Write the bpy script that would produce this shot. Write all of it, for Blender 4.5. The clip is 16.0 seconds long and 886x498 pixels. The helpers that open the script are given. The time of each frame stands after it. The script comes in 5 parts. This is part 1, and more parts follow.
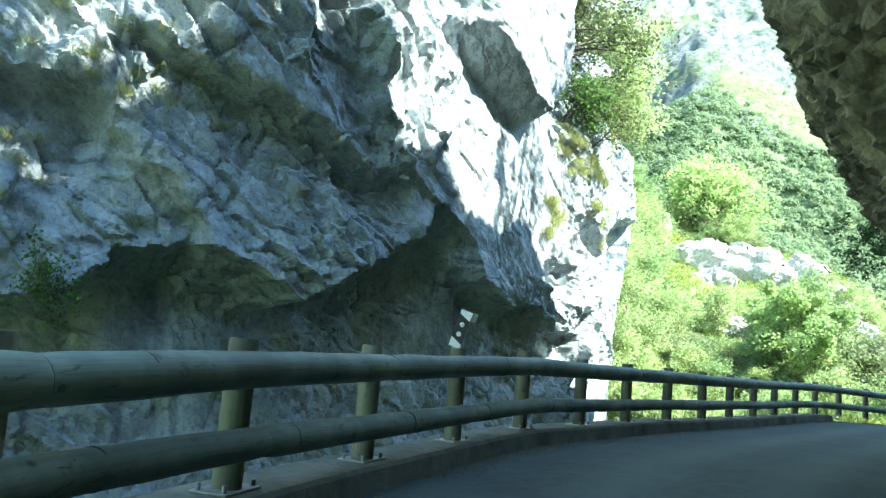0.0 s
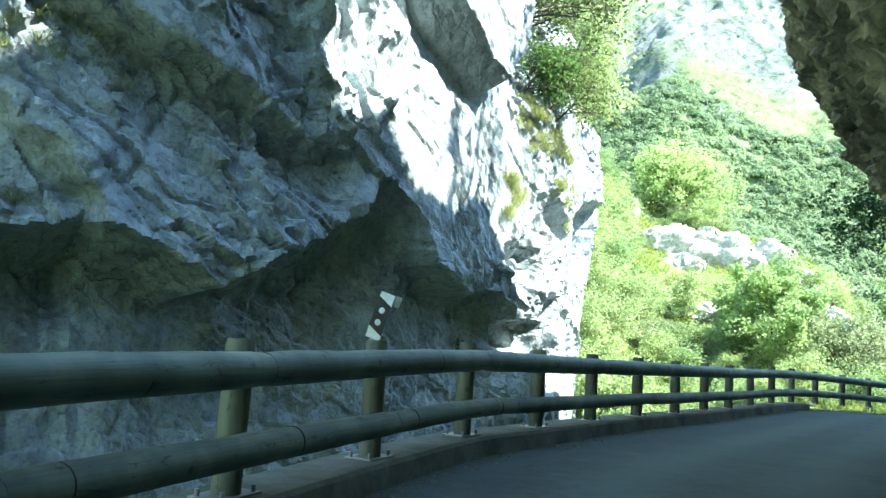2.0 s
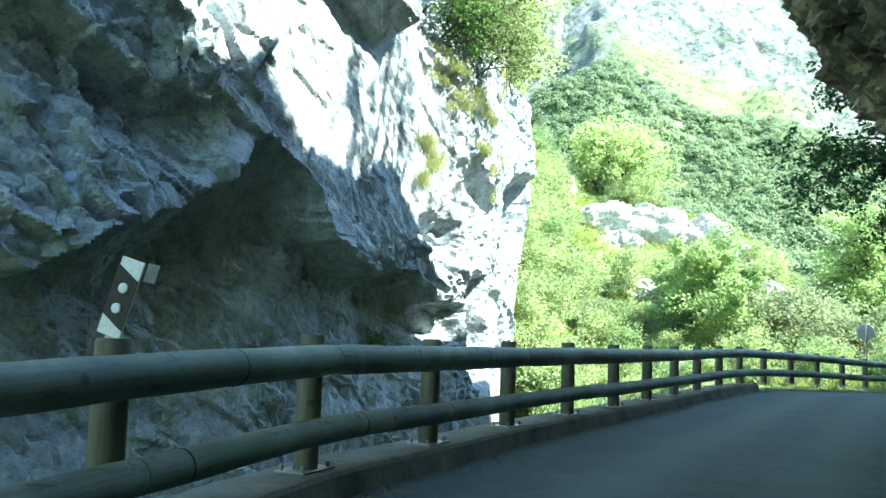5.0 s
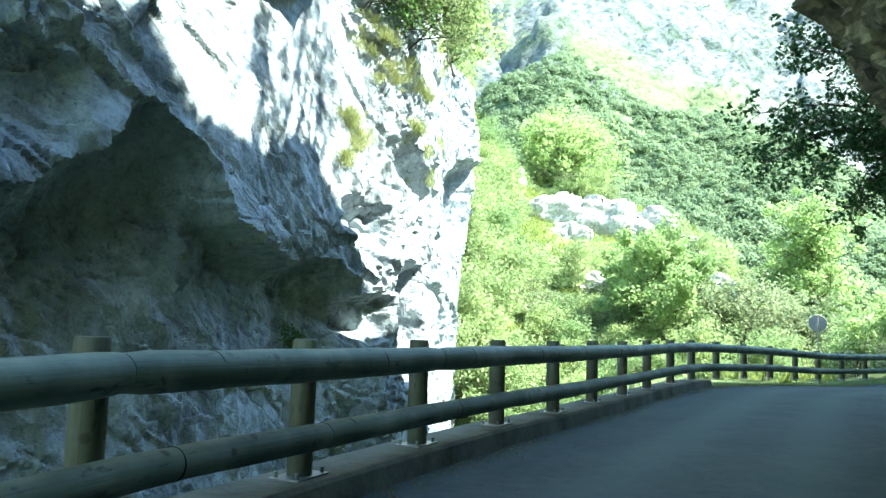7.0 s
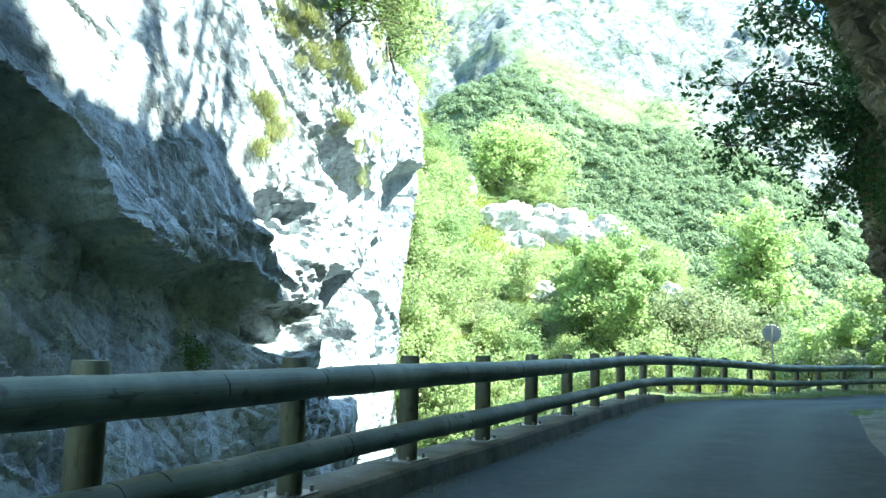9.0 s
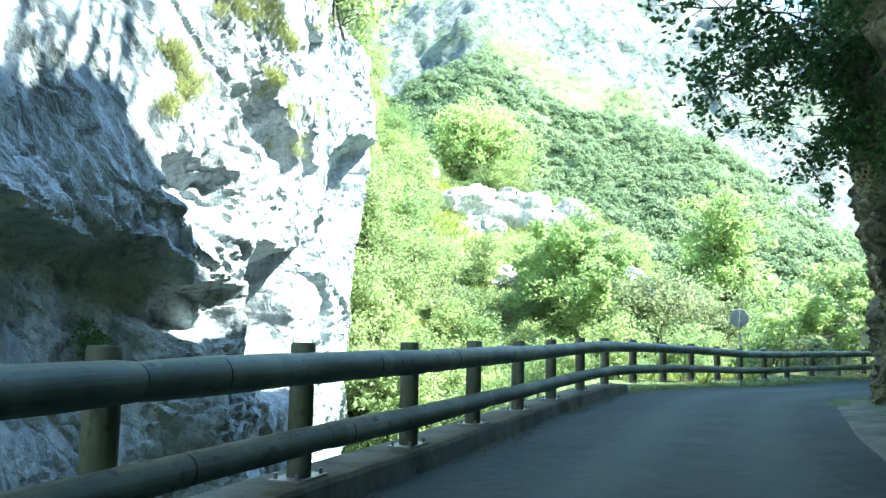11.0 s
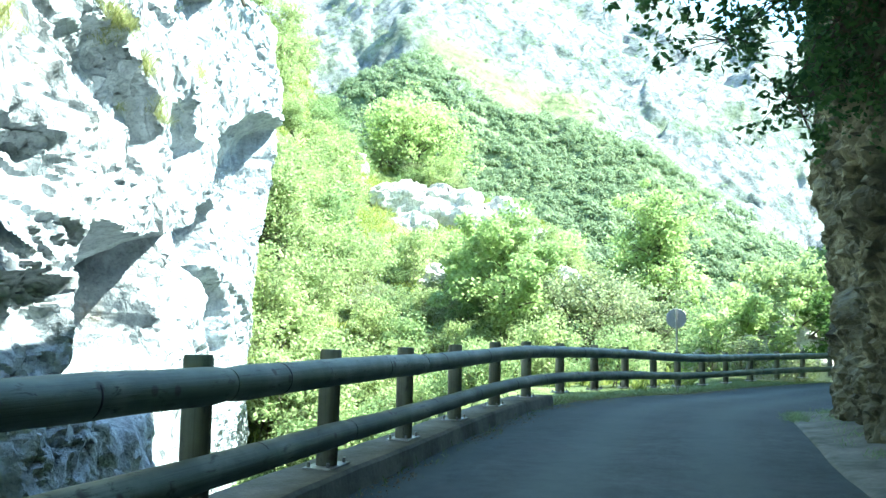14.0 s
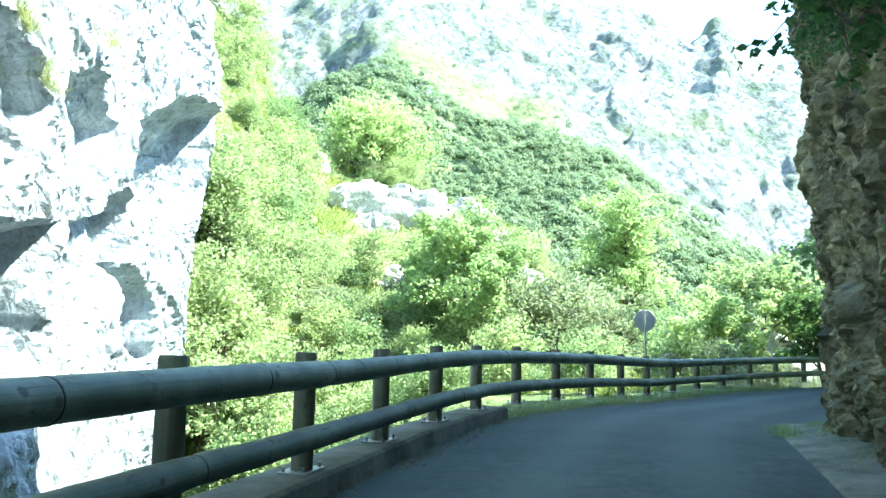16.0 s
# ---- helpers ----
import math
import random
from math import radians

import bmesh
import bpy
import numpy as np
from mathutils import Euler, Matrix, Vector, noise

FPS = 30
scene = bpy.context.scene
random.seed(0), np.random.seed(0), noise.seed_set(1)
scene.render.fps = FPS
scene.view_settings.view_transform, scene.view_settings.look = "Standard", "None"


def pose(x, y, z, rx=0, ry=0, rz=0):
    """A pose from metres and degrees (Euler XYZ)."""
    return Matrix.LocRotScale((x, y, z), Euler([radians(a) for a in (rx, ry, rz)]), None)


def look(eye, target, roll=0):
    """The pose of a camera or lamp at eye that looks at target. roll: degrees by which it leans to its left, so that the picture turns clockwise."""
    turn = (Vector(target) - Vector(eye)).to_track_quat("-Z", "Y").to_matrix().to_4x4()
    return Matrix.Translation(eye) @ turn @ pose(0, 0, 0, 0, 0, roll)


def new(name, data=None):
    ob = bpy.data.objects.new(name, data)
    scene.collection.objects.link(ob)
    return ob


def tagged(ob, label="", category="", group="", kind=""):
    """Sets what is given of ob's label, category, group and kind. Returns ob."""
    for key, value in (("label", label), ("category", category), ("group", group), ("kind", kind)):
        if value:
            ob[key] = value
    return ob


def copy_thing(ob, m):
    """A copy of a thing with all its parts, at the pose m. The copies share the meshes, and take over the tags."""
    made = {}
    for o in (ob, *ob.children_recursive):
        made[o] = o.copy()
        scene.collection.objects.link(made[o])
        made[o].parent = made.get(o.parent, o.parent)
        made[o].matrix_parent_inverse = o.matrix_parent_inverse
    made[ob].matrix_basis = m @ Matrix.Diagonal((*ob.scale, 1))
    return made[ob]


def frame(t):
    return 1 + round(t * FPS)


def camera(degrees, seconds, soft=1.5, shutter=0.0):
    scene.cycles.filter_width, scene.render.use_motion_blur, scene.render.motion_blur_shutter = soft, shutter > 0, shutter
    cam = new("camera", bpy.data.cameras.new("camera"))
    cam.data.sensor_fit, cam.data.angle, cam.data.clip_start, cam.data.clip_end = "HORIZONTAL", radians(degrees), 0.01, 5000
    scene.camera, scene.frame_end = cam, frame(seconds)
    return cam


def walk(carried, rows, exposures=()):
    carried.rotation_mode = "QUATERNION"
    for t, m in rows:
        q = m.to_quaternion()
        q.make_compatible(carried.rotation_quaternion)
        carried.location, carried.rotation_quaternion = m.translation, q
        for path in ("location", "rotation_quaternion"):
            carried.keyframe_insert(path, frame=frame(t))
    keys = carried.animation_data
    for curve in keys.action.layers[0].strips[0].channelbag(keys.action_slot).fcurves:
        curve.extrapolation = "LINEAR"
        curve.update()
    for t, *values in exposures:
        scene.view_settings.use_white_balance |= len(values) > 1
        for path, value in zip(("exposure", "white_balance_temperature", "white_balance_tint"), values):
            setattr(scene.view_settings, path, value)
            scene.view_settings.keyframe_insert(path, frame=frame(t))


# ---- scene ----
cam = camera(58.6, 16.0, soft=1.4)
PATH = [
    (0, (-0.584, -5.578, 1.065), (-0.956, -3.631, 1.329), 4.7),
    (0.5, (-0.556, -5.147, 1.082), (-0.916, -3.197, 1.341), 4.5),
    (1, (-0.515, -4.672, 1.103), (-0.853, -2.718, 1.357), 4.3),
    (1.5, (-0.476, -4.243, 1.115), (-0.793, -2.284, 1.365), 4.1),
    (2, (-0.426, -3.705, 1.137), (-0.722, -1.742, 1.38), 3.9),
    (2.5, (-0.379, -3.249, 1.163), (-0.654, -1.283, 1.402), 3.7),
    (3, (-0.31, -2.731, 1.172), (-0.561, -0.762, 1.413), 3.4),
    (3.5, (-0.236, -2.315, 1.2), (-0.463, -0.342, 1.439), 3.3),
    (4, (-0.163, -1.794, 1.206), (-0.36, 0.182, 1.442), 2.9),
    (4.2, (-0.126, -1.598, 1.207), (-0.314, 0.38, 1.439), 2.6),
    (6.5, (0.324, 0.435, 1.269), (0.261, 2.425, 1.466), 1.7),
    (7, (0.453, 0.95, 1.267), (0.423, 2.939, 1.471), 1.4),
    (7.5, (0.57, 1.361, 1.29), (0.572, 3.349, 1.506), 1.3),
    (8, (0.688, 1.853, 1.301), (0.723, 3.839, 1.535), 1.3),
    (8.5, (0.816, 2.271, 1.284), (0.874, 4.255, 1.525), 1.2),
    (9, (0.96, 2.721, 1.302), (1.045, 4.705, 1.536), 1.2),
    (11.3, (1.615, 4.666, 1.278), (1.806, 6.647, 1.479), 1.0),
    (11.5, (1.686, 4.834, 1.323), (1.893, 6.813, 1.523), 1.0),
    (12, (1.851, 5.317, 1.344), (2.103, 7.29, 1.559), 1.1),
    (12.5, (2.012, 5.755, 1.328), (2.284, 7.723, 1.554), 1.0),
    (13, (2.2, 6.193, 1.326), (2.49, 8.16, 1.541), 0.9),
    (13.5, (2.37, 6.578, 1.33), (2.679, 8.542, 1.54), 0.9),
    (14, (2.565, 7.071, 1.317), (2.892, 9.033, 1.526), 0.9),
    (14.5, (2.753, 7.49, 1.312), (3.101, 9.448, 1.524), 0.8),
    (15, (2.951, 7.959, 1.305), (3.323, 9.912, 1.524), 0.8),
    (15.5, (3.162, 8.424, 1.295), (3.548, 10.374, 1.516), 0.7),
    (16, (3.374, 8.922, 1.277), (3.78, 10.868, 1.501), 0.7),
]
EXPOSURE = [(0.0, 2.7, 6050, -9), (6.5, 2.72, 6020, -9), (12.0, 2.78, 5920, -8), (16.0, 2.82, 5880, -8)]
walk(cam, [(t, look(eye, target, roll)) for t, eye, target, roll in PATH], EXPOSURE)

# ---- light ----
TO_SUN = Vector((0.72, -0.2, 0.84)).normalized()
sun = new("sun", bpy.data.lights.new("sun", "SUN"))
sun.data.energy, sun.data.angle, sun.data.color = 4.6, radians(0.55), (1.0, 0.94, 0.85)
sun.matrix_world = look(TO_SUN * 60, (0, 0, 0))
world = bpy.data.worlds.new("sky")
scene.world = world
world.use_nodes = True
sky = world.node_tree.nodes.new("ShaderNodeTexSky")
sky.sky_type, sky.sun_disc = "NISHITA", False
sky.dust_density, sky.ozone_density = 0.2, 1.0
sky.sun_elevation, sky.sun_rotation = math.asin(TO_SUN.z), math.atan2(TO_SUN.x, TO_SUN.y)
back = world.node_tree.nodes["Background"]
back.inputs["Strength"].default_value = 0.135
world.node_tree.links.new(sky.outputs["Color"], back.inputs["Color"])

# ---- numeric helpers ----
rng = np.random.default_rng(7)
PERM = np.random.default_rng(3).permutation(256)
PERM = np.concatenate([PERM, PERM, PERM])
GRAD = np.random.default_rng(5).normal(size=(256, 3))
GRAD /= np.linalg.norm(GRAD, axis=1)[:, None]


def perlin(p):
    """Gradient noise of an array of places, about -1 to 1."""
    c = np.floor(p).astype(int)
    f = p - c
    w = f * f * f * (f * (f * 6 - 15) + 10)
    c = c & 255
    total = 0.0
    for i in (0, 1):
        for j in (0, 1):
            for k in (0, 1):
                h = PERM[PERM[PERM[(c[:, 0] + i) & 255] + ((c[:, 1] + j) & 255)] + ((c[:, 2] + k) & 255)]
                g = (GRAD[h] * (f - (i, j, k))).sum(1)
                wx = w[:, 0] if i else 1 - w[:, 0]
                wy = w[:, 1] if j else 1 - w[:, 1]
                wz = w[:, 2] if k else 1 - w[:, 2]
                total = total + g * wx * wy * wz
    return total * 1.6


def fbm(p, size, octaves=4, gain=0.5):
    total, amount, p = 0.0, 1.0, np.asarray(p, float) / size
    for n in range(octaves):
        total = total + amount * perlin(p + 17.3 * n)
        p, amount = p * 2.03, amount * gain
    return total


def facets(p, size, seed=0, sharp=9.0):
    """Blocky steps: each cell of a scattered lattice is a tilted flat piece, blended over a narrow joint. Returns the height and the way to the joint."""
    p = np.asarray(p, float) / size
    c = np.floor(p).astype(int)
    found = []
    for i in (-1, 0, 1):
        for j in (-1, 0, 1):
            for k in (-1, 0, 1):
                cell = c + (i, j, k)
                h = PERM[PERM[PERM[(cell[:, 0] + seed) & 255] + (cell[:, 1] & 255)] + (cell[:, 2] & 255)]
                rel = p - cell - 0.5 - 0.42 * GRAD[h]
                d = np.sqrt((rel * rel).sum(1))
                found.append((d, (rel * GRAD[(h * 7 + 31) & 255]).sum(1) + 0.4 * (h / 255.0 - 0.5)))
    ways = np.stack([d for d, _ in found])
    best = ways.min(0)
    weight = np.exp(-sharp * (ways - best) / 0.35)
    height = (weight * np.stack([h for _, h in found])).sum(0) / weight.sum(0)
    second = np.partition(ways, 1, axis=0)[1]
    return height, second - best


def smooth(x, a, b):
    t = np.clip((np.asarray(x, float) - a) / (b - a), 0, 1)
    return t * t * (3 - 2 * t)


def spline(points, count):
    """A smooth line through points, evenly stepped; each row a place."""
    p = np.array(points, float)
    p = np.vstack([2 * p[0] - p[1], p, 2 * p[-1] - p[-2]])
    out = []
    for a, b, c, d in zip(p[:-3], p[1:-2], p[2:-1], p[3:]):
        t = np.linspace(0, 1, 40, endpoint=False)[:, None]
        out.append(0.5 * (2 * b + (c - a) * t + (2 * a - 5 * b + 4 * c - d) * t * t + (3 * b - a - 3 * c + d) * t ** 3))
    out = np.vstack(out + [p[-2:-1]])
    run = np.r_[0, np.cumsum(np.linalg.norm(np.diff(out, axis=0), axis=1))]
    at = np.linspace(0, run[-1], count)
    return np.stack([np.interp(at, run, out[:, n]) for n in range(out.shape[1])], 1), run[-1]


def table(rows, cols, values, r, c):
    """Smooth look-up in a small table of values[row][col]."""
    values = np.array(values, float)
    rows, cols = np.array(rows, float), np.array(cols, float)

    def place(at, knots):
        n = np.clip(np.searchsorted(knots, at) - 1, 0, len(knots) - 2)
        t = np.clip((at - knots[n]) / (knots[n + 1] - knots[n]), 0, 1)
        return n, t * t * (3 - 2 * t) * 0.5 + t * 0.5

    i, u = place(r, rows)
    j, v = place(c, cols)
    return (values[i, j] * (1 - u) + values[i + 1, j] * u) * (1 - v) + (values[i, j + 1] * (1 - u) + values[i + 1, j + 1] * u) * v


# ---- mesh helpers ----
def mesh_of(name, verts, faces, material=None, flat=False):
    """A mesh from arrays of places and of quads or triangles."""
    verts, faces = np.asarray(verts, np.float32), np.asarray(faces, np.int32)
    me = bpy.data.meshes.new(name)
    n, k = faces.shape
    me.vertices.add(len(verts))
    me.vertices.foreach_set("co", verts.ravel())
    me.loops.add(n * k)
    me.loops.foreach_set("vertex_index", faces.ravel())
    me.polygons.add(n)
    me.polygons.foreach_set("loop_start", np.arange(0, n * k, k, dtype=np.int32))
    me.update(calc_edges=True)
    me.polygons.foreach_set("use_smooth", np.full(n, not flat))
    if material:
        me.materials.append(material)
    return me


def grid_faces(rows, cols, wrap=False):
    r, c = np.meshgrid(np.arange(rows - 1), np.arange(cols if wrap else cols - 1), indexing="ij")
    d = (c + 1) % cols
    return np.stack([r * cols + c, r * cols + d, (r + 1) * cols + d, (r + 1) * cols + c], -1).reshape(-1, 4)


def part(name, data, material, parent, label="", m=None):
    """Links a bmesh or a mesh as ONE mesh object under a thing."""
    if isinstance(data, bmesh.types.BMesh):
        me = bpy.data.meshes.new(name)
        data.to_mesh(me)
        data.free()
        data = me
    if material and not data.materials:
        data.materials.append(material)
    ob = new(name, data)
    ob.parent = parent
    if m is not None:
        ob.matrix_basis = m
    return tagged(ob, label)


def rod(points, radii, sides=10, rough=0.0, seed=0):
    """A tapered round rod along points, with its ends closed; returns places and quads."""
    p, r = np.array(points, float), np.array(radii, float)
    t = np.gradient(p, axis=0)
    t /= np.linalg.norm(t, axis=1)[:, None]
    up = np.where(np.abs(t[:, 2:3]) > 0.9, (1.0, 0, 0), (0, 0, 1.0))
    u = np.cross(t, up)
    u /= np.linalg.norm(u, axis=1)[:, None]
    v = np.cross(t, u)
    a = np.linspace(0, 2 * np.pi, sides, endpoint=False)
    ring = np.cos(a)[None, :, None] * u[:, None] + np.sin(a)[None, :, None] * v[:, None]
    rr = r[:, None, None] * np.ones((1, sides, 1))
    if rough:
        wob = perlin((p[:, None] * 2.2 + ring * 0.8 + seed * 3.1).reshape(-1, 3)).reshape(len(p), sides, 1)
        rr = rr * (1 + rough * wob)
    verts = (p[:, None] + ring * rr).reshape(-1, 3)
    faces = grid_faces(len(p), sides, True)
    caps = []
    ends = np.vstack([verts[:sides], verts[-sides:]])
    for end in (0, 1):
        base = len(verts) + end * sides
        for n in range(1, sides // 2):
            caps.append((base + n - 1, base + n, base + sides - n - 1, base + sides - n) if n < sides - n - 1 else (base + n - 1, base + n, base + n, base + sides - n))
    caps = np.array([q for q in caps if len(set(q)) == 4], int).reshape(-1, 4)
    return np.vstack([verts, ends]), np.vstack([faces, caps])


def joined(pieces):
    verts, faces, base = [], [], 0
    for v, f in pieces:
        verts.append(v)
        faces.append(np.asarray(f) + base)
        base += len(v)
    return np.vstack(verts), np.vstack(faces)


def box_bm(sx, sy, sz, bevel=0.0, m=None):
    bm = bmesh.new()
    bmesh.ops.create_cube(bm, size=1.0, matrix=Matrix.Diagonal((sx, sy, sz, 1)))
    if bevel:
        bmesh.ops.bevel(bm, geom=bm.edges[:], offset=bevel, segments=2, affect="EDGES", profile=0.6)
    if m is not None:
        bmesh.ops.transform(bm, matrix=m, verts=bm.verts[:])
    return bm


# ---- materials ----
def material(name):
    mat = bpy.data.materials.new(name)
    mat.use_nodes = True
    return mat, mat.node_tree.nodes, mat.node_tree.links, mat.node_tree.nodes["Principled BSDF"]


def mottled(nodes, links, coord, scale, colours, detail=6.0, rough=0.6, distort=0.0):
    """Noise through a ramp of (place, colour) stops."""
    tex = nodes.new("ShaderNodeTexNoise")
    tex.inputs["Scale"].default_value, tex.inputs["Detail"].default_value = scale, detail
    tex.inputs["Roughness"].default_value, tex.inputs["Distortion"].default_value = rough, distort
    links.new(coord, tex.inputs["Vector"])
    ramp = nodes.new("ShaderNodeValToRGB")
    while len(ramp.color_ramp.elements) < len(colours):
        ramp.color_ramp.elements.new(0.5)
    for e, (at, colour) in zip(ramp.color_ramp.elements, colours):
        e.position, e.color = at, (*colour, 1) if len(colour) == 3 else (*colour,)
    links.new(tex.outputs["Fac"], ramp.inputs["Fac"])
    return ramp.outputs["Color"], tex.outputs["Fac"]


def mix(nodes, links, kind, fac, a, b):
    node = nodes.new("ShaderNodeMix")
    node.data_type, node.blend_type = "RGBA", kind
    for socket, value in ((node.inputs[0], fac), (node.inputs[6], a), (node.inputs[7], b)):
        if isinstance(value, bpy.types.NodeSocket):
            links.new(value, socket)
        else:
            socket.default_value = value if isinstance(value, float) else (*value, 1)
    return node.outputs[2]


def bump(nodes, links, height, strength, distance, before=None):
    node = nodes.new("ShaderNodeBump")
    node.inputs["Strength"].default_value, node.inputs["Distance"].default_value = strength, distance
    links.new(height, node.inputs["Height"])
    if before:
        links.new(before, node.inputs["Normal"])
    return node.outputs["Normal"]


def place_of(nodes):
    return nodes.new("ShaderNodeNewGeometry").outputs["Position"]


def chips(nodes, links, at, scale):
    """Broken planes: each cell is a flat tilted piece, with a sharp step to its neighbours."""
    cell = nodes.new("ShaderNodeTexVoronoi")
    cell.inputs["Scale"].default_value = scale
    links.new(at, cell.inputs["Vector"])
    away = nodes.new("ShaderNodeVectorMath")
    away.operation = "SUBTRACT"
    links.new(at, away.inputs[0])
    links.new(cell.outputs["Position"], away.inputs[1])
    tilt = nodes.new("ShaderNodeVectorMath")
    tilt.operation = "SUBTRACT"
    links.new(cell.outputs["Color"], tilt.inputs[0])
    tilt.inputs[1].default_value = (0.5, 0.5, 0.5)
    plane = nodes.new("ShaderNodeVectorMath")
    plane.operation = "DOT_PRODUCT"
    links.new(away.outputs["Vector"], plane.inputs[0])
    links.new(tilt.outputs["Vector"], plane.inputs[1])
    high = nodes.new("ShaderNodeMath")
    high.operation, high.inputs[1].default_value = "MULTIPLY", scale * 1.6
    links.new(plane.outputs["Value"], high.inputs[0])
    return high.outputs["Value"]


def rock_material(name, pale, mid, dark, stain, size=1.0, relief=0.8):
    """Weathered limestone: two scales of mottling, dark water streaks, ochre patches, pitted relief."""
    mat, nodes, links, bsdf = material(name)
    at = place_of(nodes)
    colour, wide = mottled(nodes, links, at, 0.55 / size, [(0.3, dark), (0.48, mid), (0.66, pale)], 8, 0.62, 0.4)
    fine, grain = mottled(nodes, links, at, 5.0 / size, [(0.34, (0.42, 0.43, 0.44)), (0.46, (0.9, 0.9, 0.9)), (0.62, (1.2, 1.2, 1.18))], 9, 0.7)
    colour = mix(nodes, links, "MULTIPLY", 0.6, colour, fine)
    pits, pitted = mottled(nodes, links, at, 15.0 / size, [(0.35, (0.35, 0.36, 0.37)), (0.46, (1, 1, 1)), (0.68, (1.18, 1.18, 1.16))], 6, 0.65)
    colour = mix(nodes, links, "MULTIPLY", 0.45, colour, pits)
    stretch = nodes.new("ShaderNodeMapping")
    stretch.inputs["Scale"].default_value = (1.6, 1.6, 0.16)
    links.new(at, stretch.inputs["Vector"])
    streak, streaks = mottled(nodes, links, stretch.outputs["Vector"], 1.4 / size, [(0.42, (0.42, 0.42, 0.44)), (0.58, (1, 1, 1))], 5, 0.6)
    colour = mix(nodes, links, "MULTIPLY", 0.3, colour, streak)
    ochre, spread = mottled(nodes, links, at, 0.9 / size, [(0.66, (0, 0, 0)), (0.78, (1, 1, 1))], 5, 0.6)
    colour = mix(nodes, links, "MIX", mix(nodes, links, "MULTIPLY", 1.0, ochre, (0.55, 0.55, 0.55)), colour, stain)
    links.new(colour, bsdf.inputs["Base Color"])
    bsdf.inputs["Roughness"].default_value = 0.82
    crack = nodes.new("ShaderNodeTexVoronoi")
    crack.feature = "DISTANCE_TO_EDGE"
    crack.inputs["Scale"].default_value = 1.3 / size
    warp = nodes.new("ShaderNodeVectorMath")
    warp.operation = "ADD"
    shift = nodes.new("ShaderNodeTexNoise")
    shift.inputs["Scale"].default_value = 1.7 / size
    links.new(at, shift.inputs["Vector"])
    links.new(at, warp.inputs[0])
    mild = nodes.new("ShaderNodeVectorMath")
    mild.operation = "SCALE"
    mild.inputs["Scale"].default_value = 0.3 * size
    links.new(shift.outputs["Color"], mild.inputs[0])
    links.new(mild.outputs["Vector"], warp.inputs[1])
    edge = nodes.new("ShaderNodeMath")
    edge.operation, edge.inputs[1].default_value = "MINIMUM", 0.05
    links.new(crack.outputs["Distance"], edge.inputs[0])
    thin = nodes.new("ShaderNodeMapRange")
    thin.inputs["From Min"].default_value, thin.inputs["From Max"].default_value = 0.003, 0.022
    thin.inputs["To Min"].default_value, thin.inputs["To Max"].default_value = 0.3, 0.0
    links.new(crack.outputs["Distance"], thin.inputs["Value"])
    colour = mix(nodes, links, "MIX", thin.outputs["Result"], colour, dark)
    links.new(colour, bsdf.inputs["Base Color"])
    n = bump(nodes, links, edge.outputs["Value"], 0.35, 0.7 * size)
    lay = nodes.new("ShaderNodeMapping")
    lay.inputs["Scale"].default_value = (1.0, 0.42, 1.0)
    tip = nodes.new("ShaderNodeMapping")
    tip.inputs["Rotation"].default_value = (radians(34), 0, 0)
    links.new(warp.outputs["Vector"], tip.inputs["Vector"])
    links.new(tip.outputs["Vector"], lay.inputs["Vector"])
    links.new(lay.outputs["Vector"], crack.inputs["Vector"])
    n = bump(nodes, links, chips(nodes, links, lay.outputs["Vector"], 2.6 / size), relief, 0.15 * size, n)
    n = bump(nodes, links, chips(nodes, links, lay.outputs["Vector"], 7.5 / size), relief, 0.085 * size, n)
    beds = nodes.new("ShaderNodeMapping")
    beds.inputs["Scale"].default_value = (1.6, 1.0, 4.0)
    links.new(tip.outputs["Vector"], beds.inputs["Vector"])
    seam = nodes.new("ShaderNodeTexNoise")
    seam.inputs["Scale"].default_value, seam.inputs["Detail"].default_value, seam.inputs["Roughness"].default_value = 1.1 / size, 7, 0.62
    links.new(beds.outputs["Vector"], seam.inputs["Vector"])
    n = bump(nodes, links, seam.outputs["Fac"], 0.4, 0.16 * size, n)
    n = bump(nodes, links, grain, 0.4, 0.06 * size, n)
    n = bump(nodes, links, pitted, 0.6, 0.035 * size, n)
    fine2 = nodes.new("ShaderNodeTexNoise")
    fine2.inputs["Scale"].default_value, fine2.inputs["Detail"].default_value = 22 / size, 6
    links.new(at, fine2.inputs["Vector"])
    n = bump(nodes, links, fine2.outputs["Fac"], 0.4, 0.035 * size, n)
    links.new(n, bsdf.inputs["Normal"])
    return mat


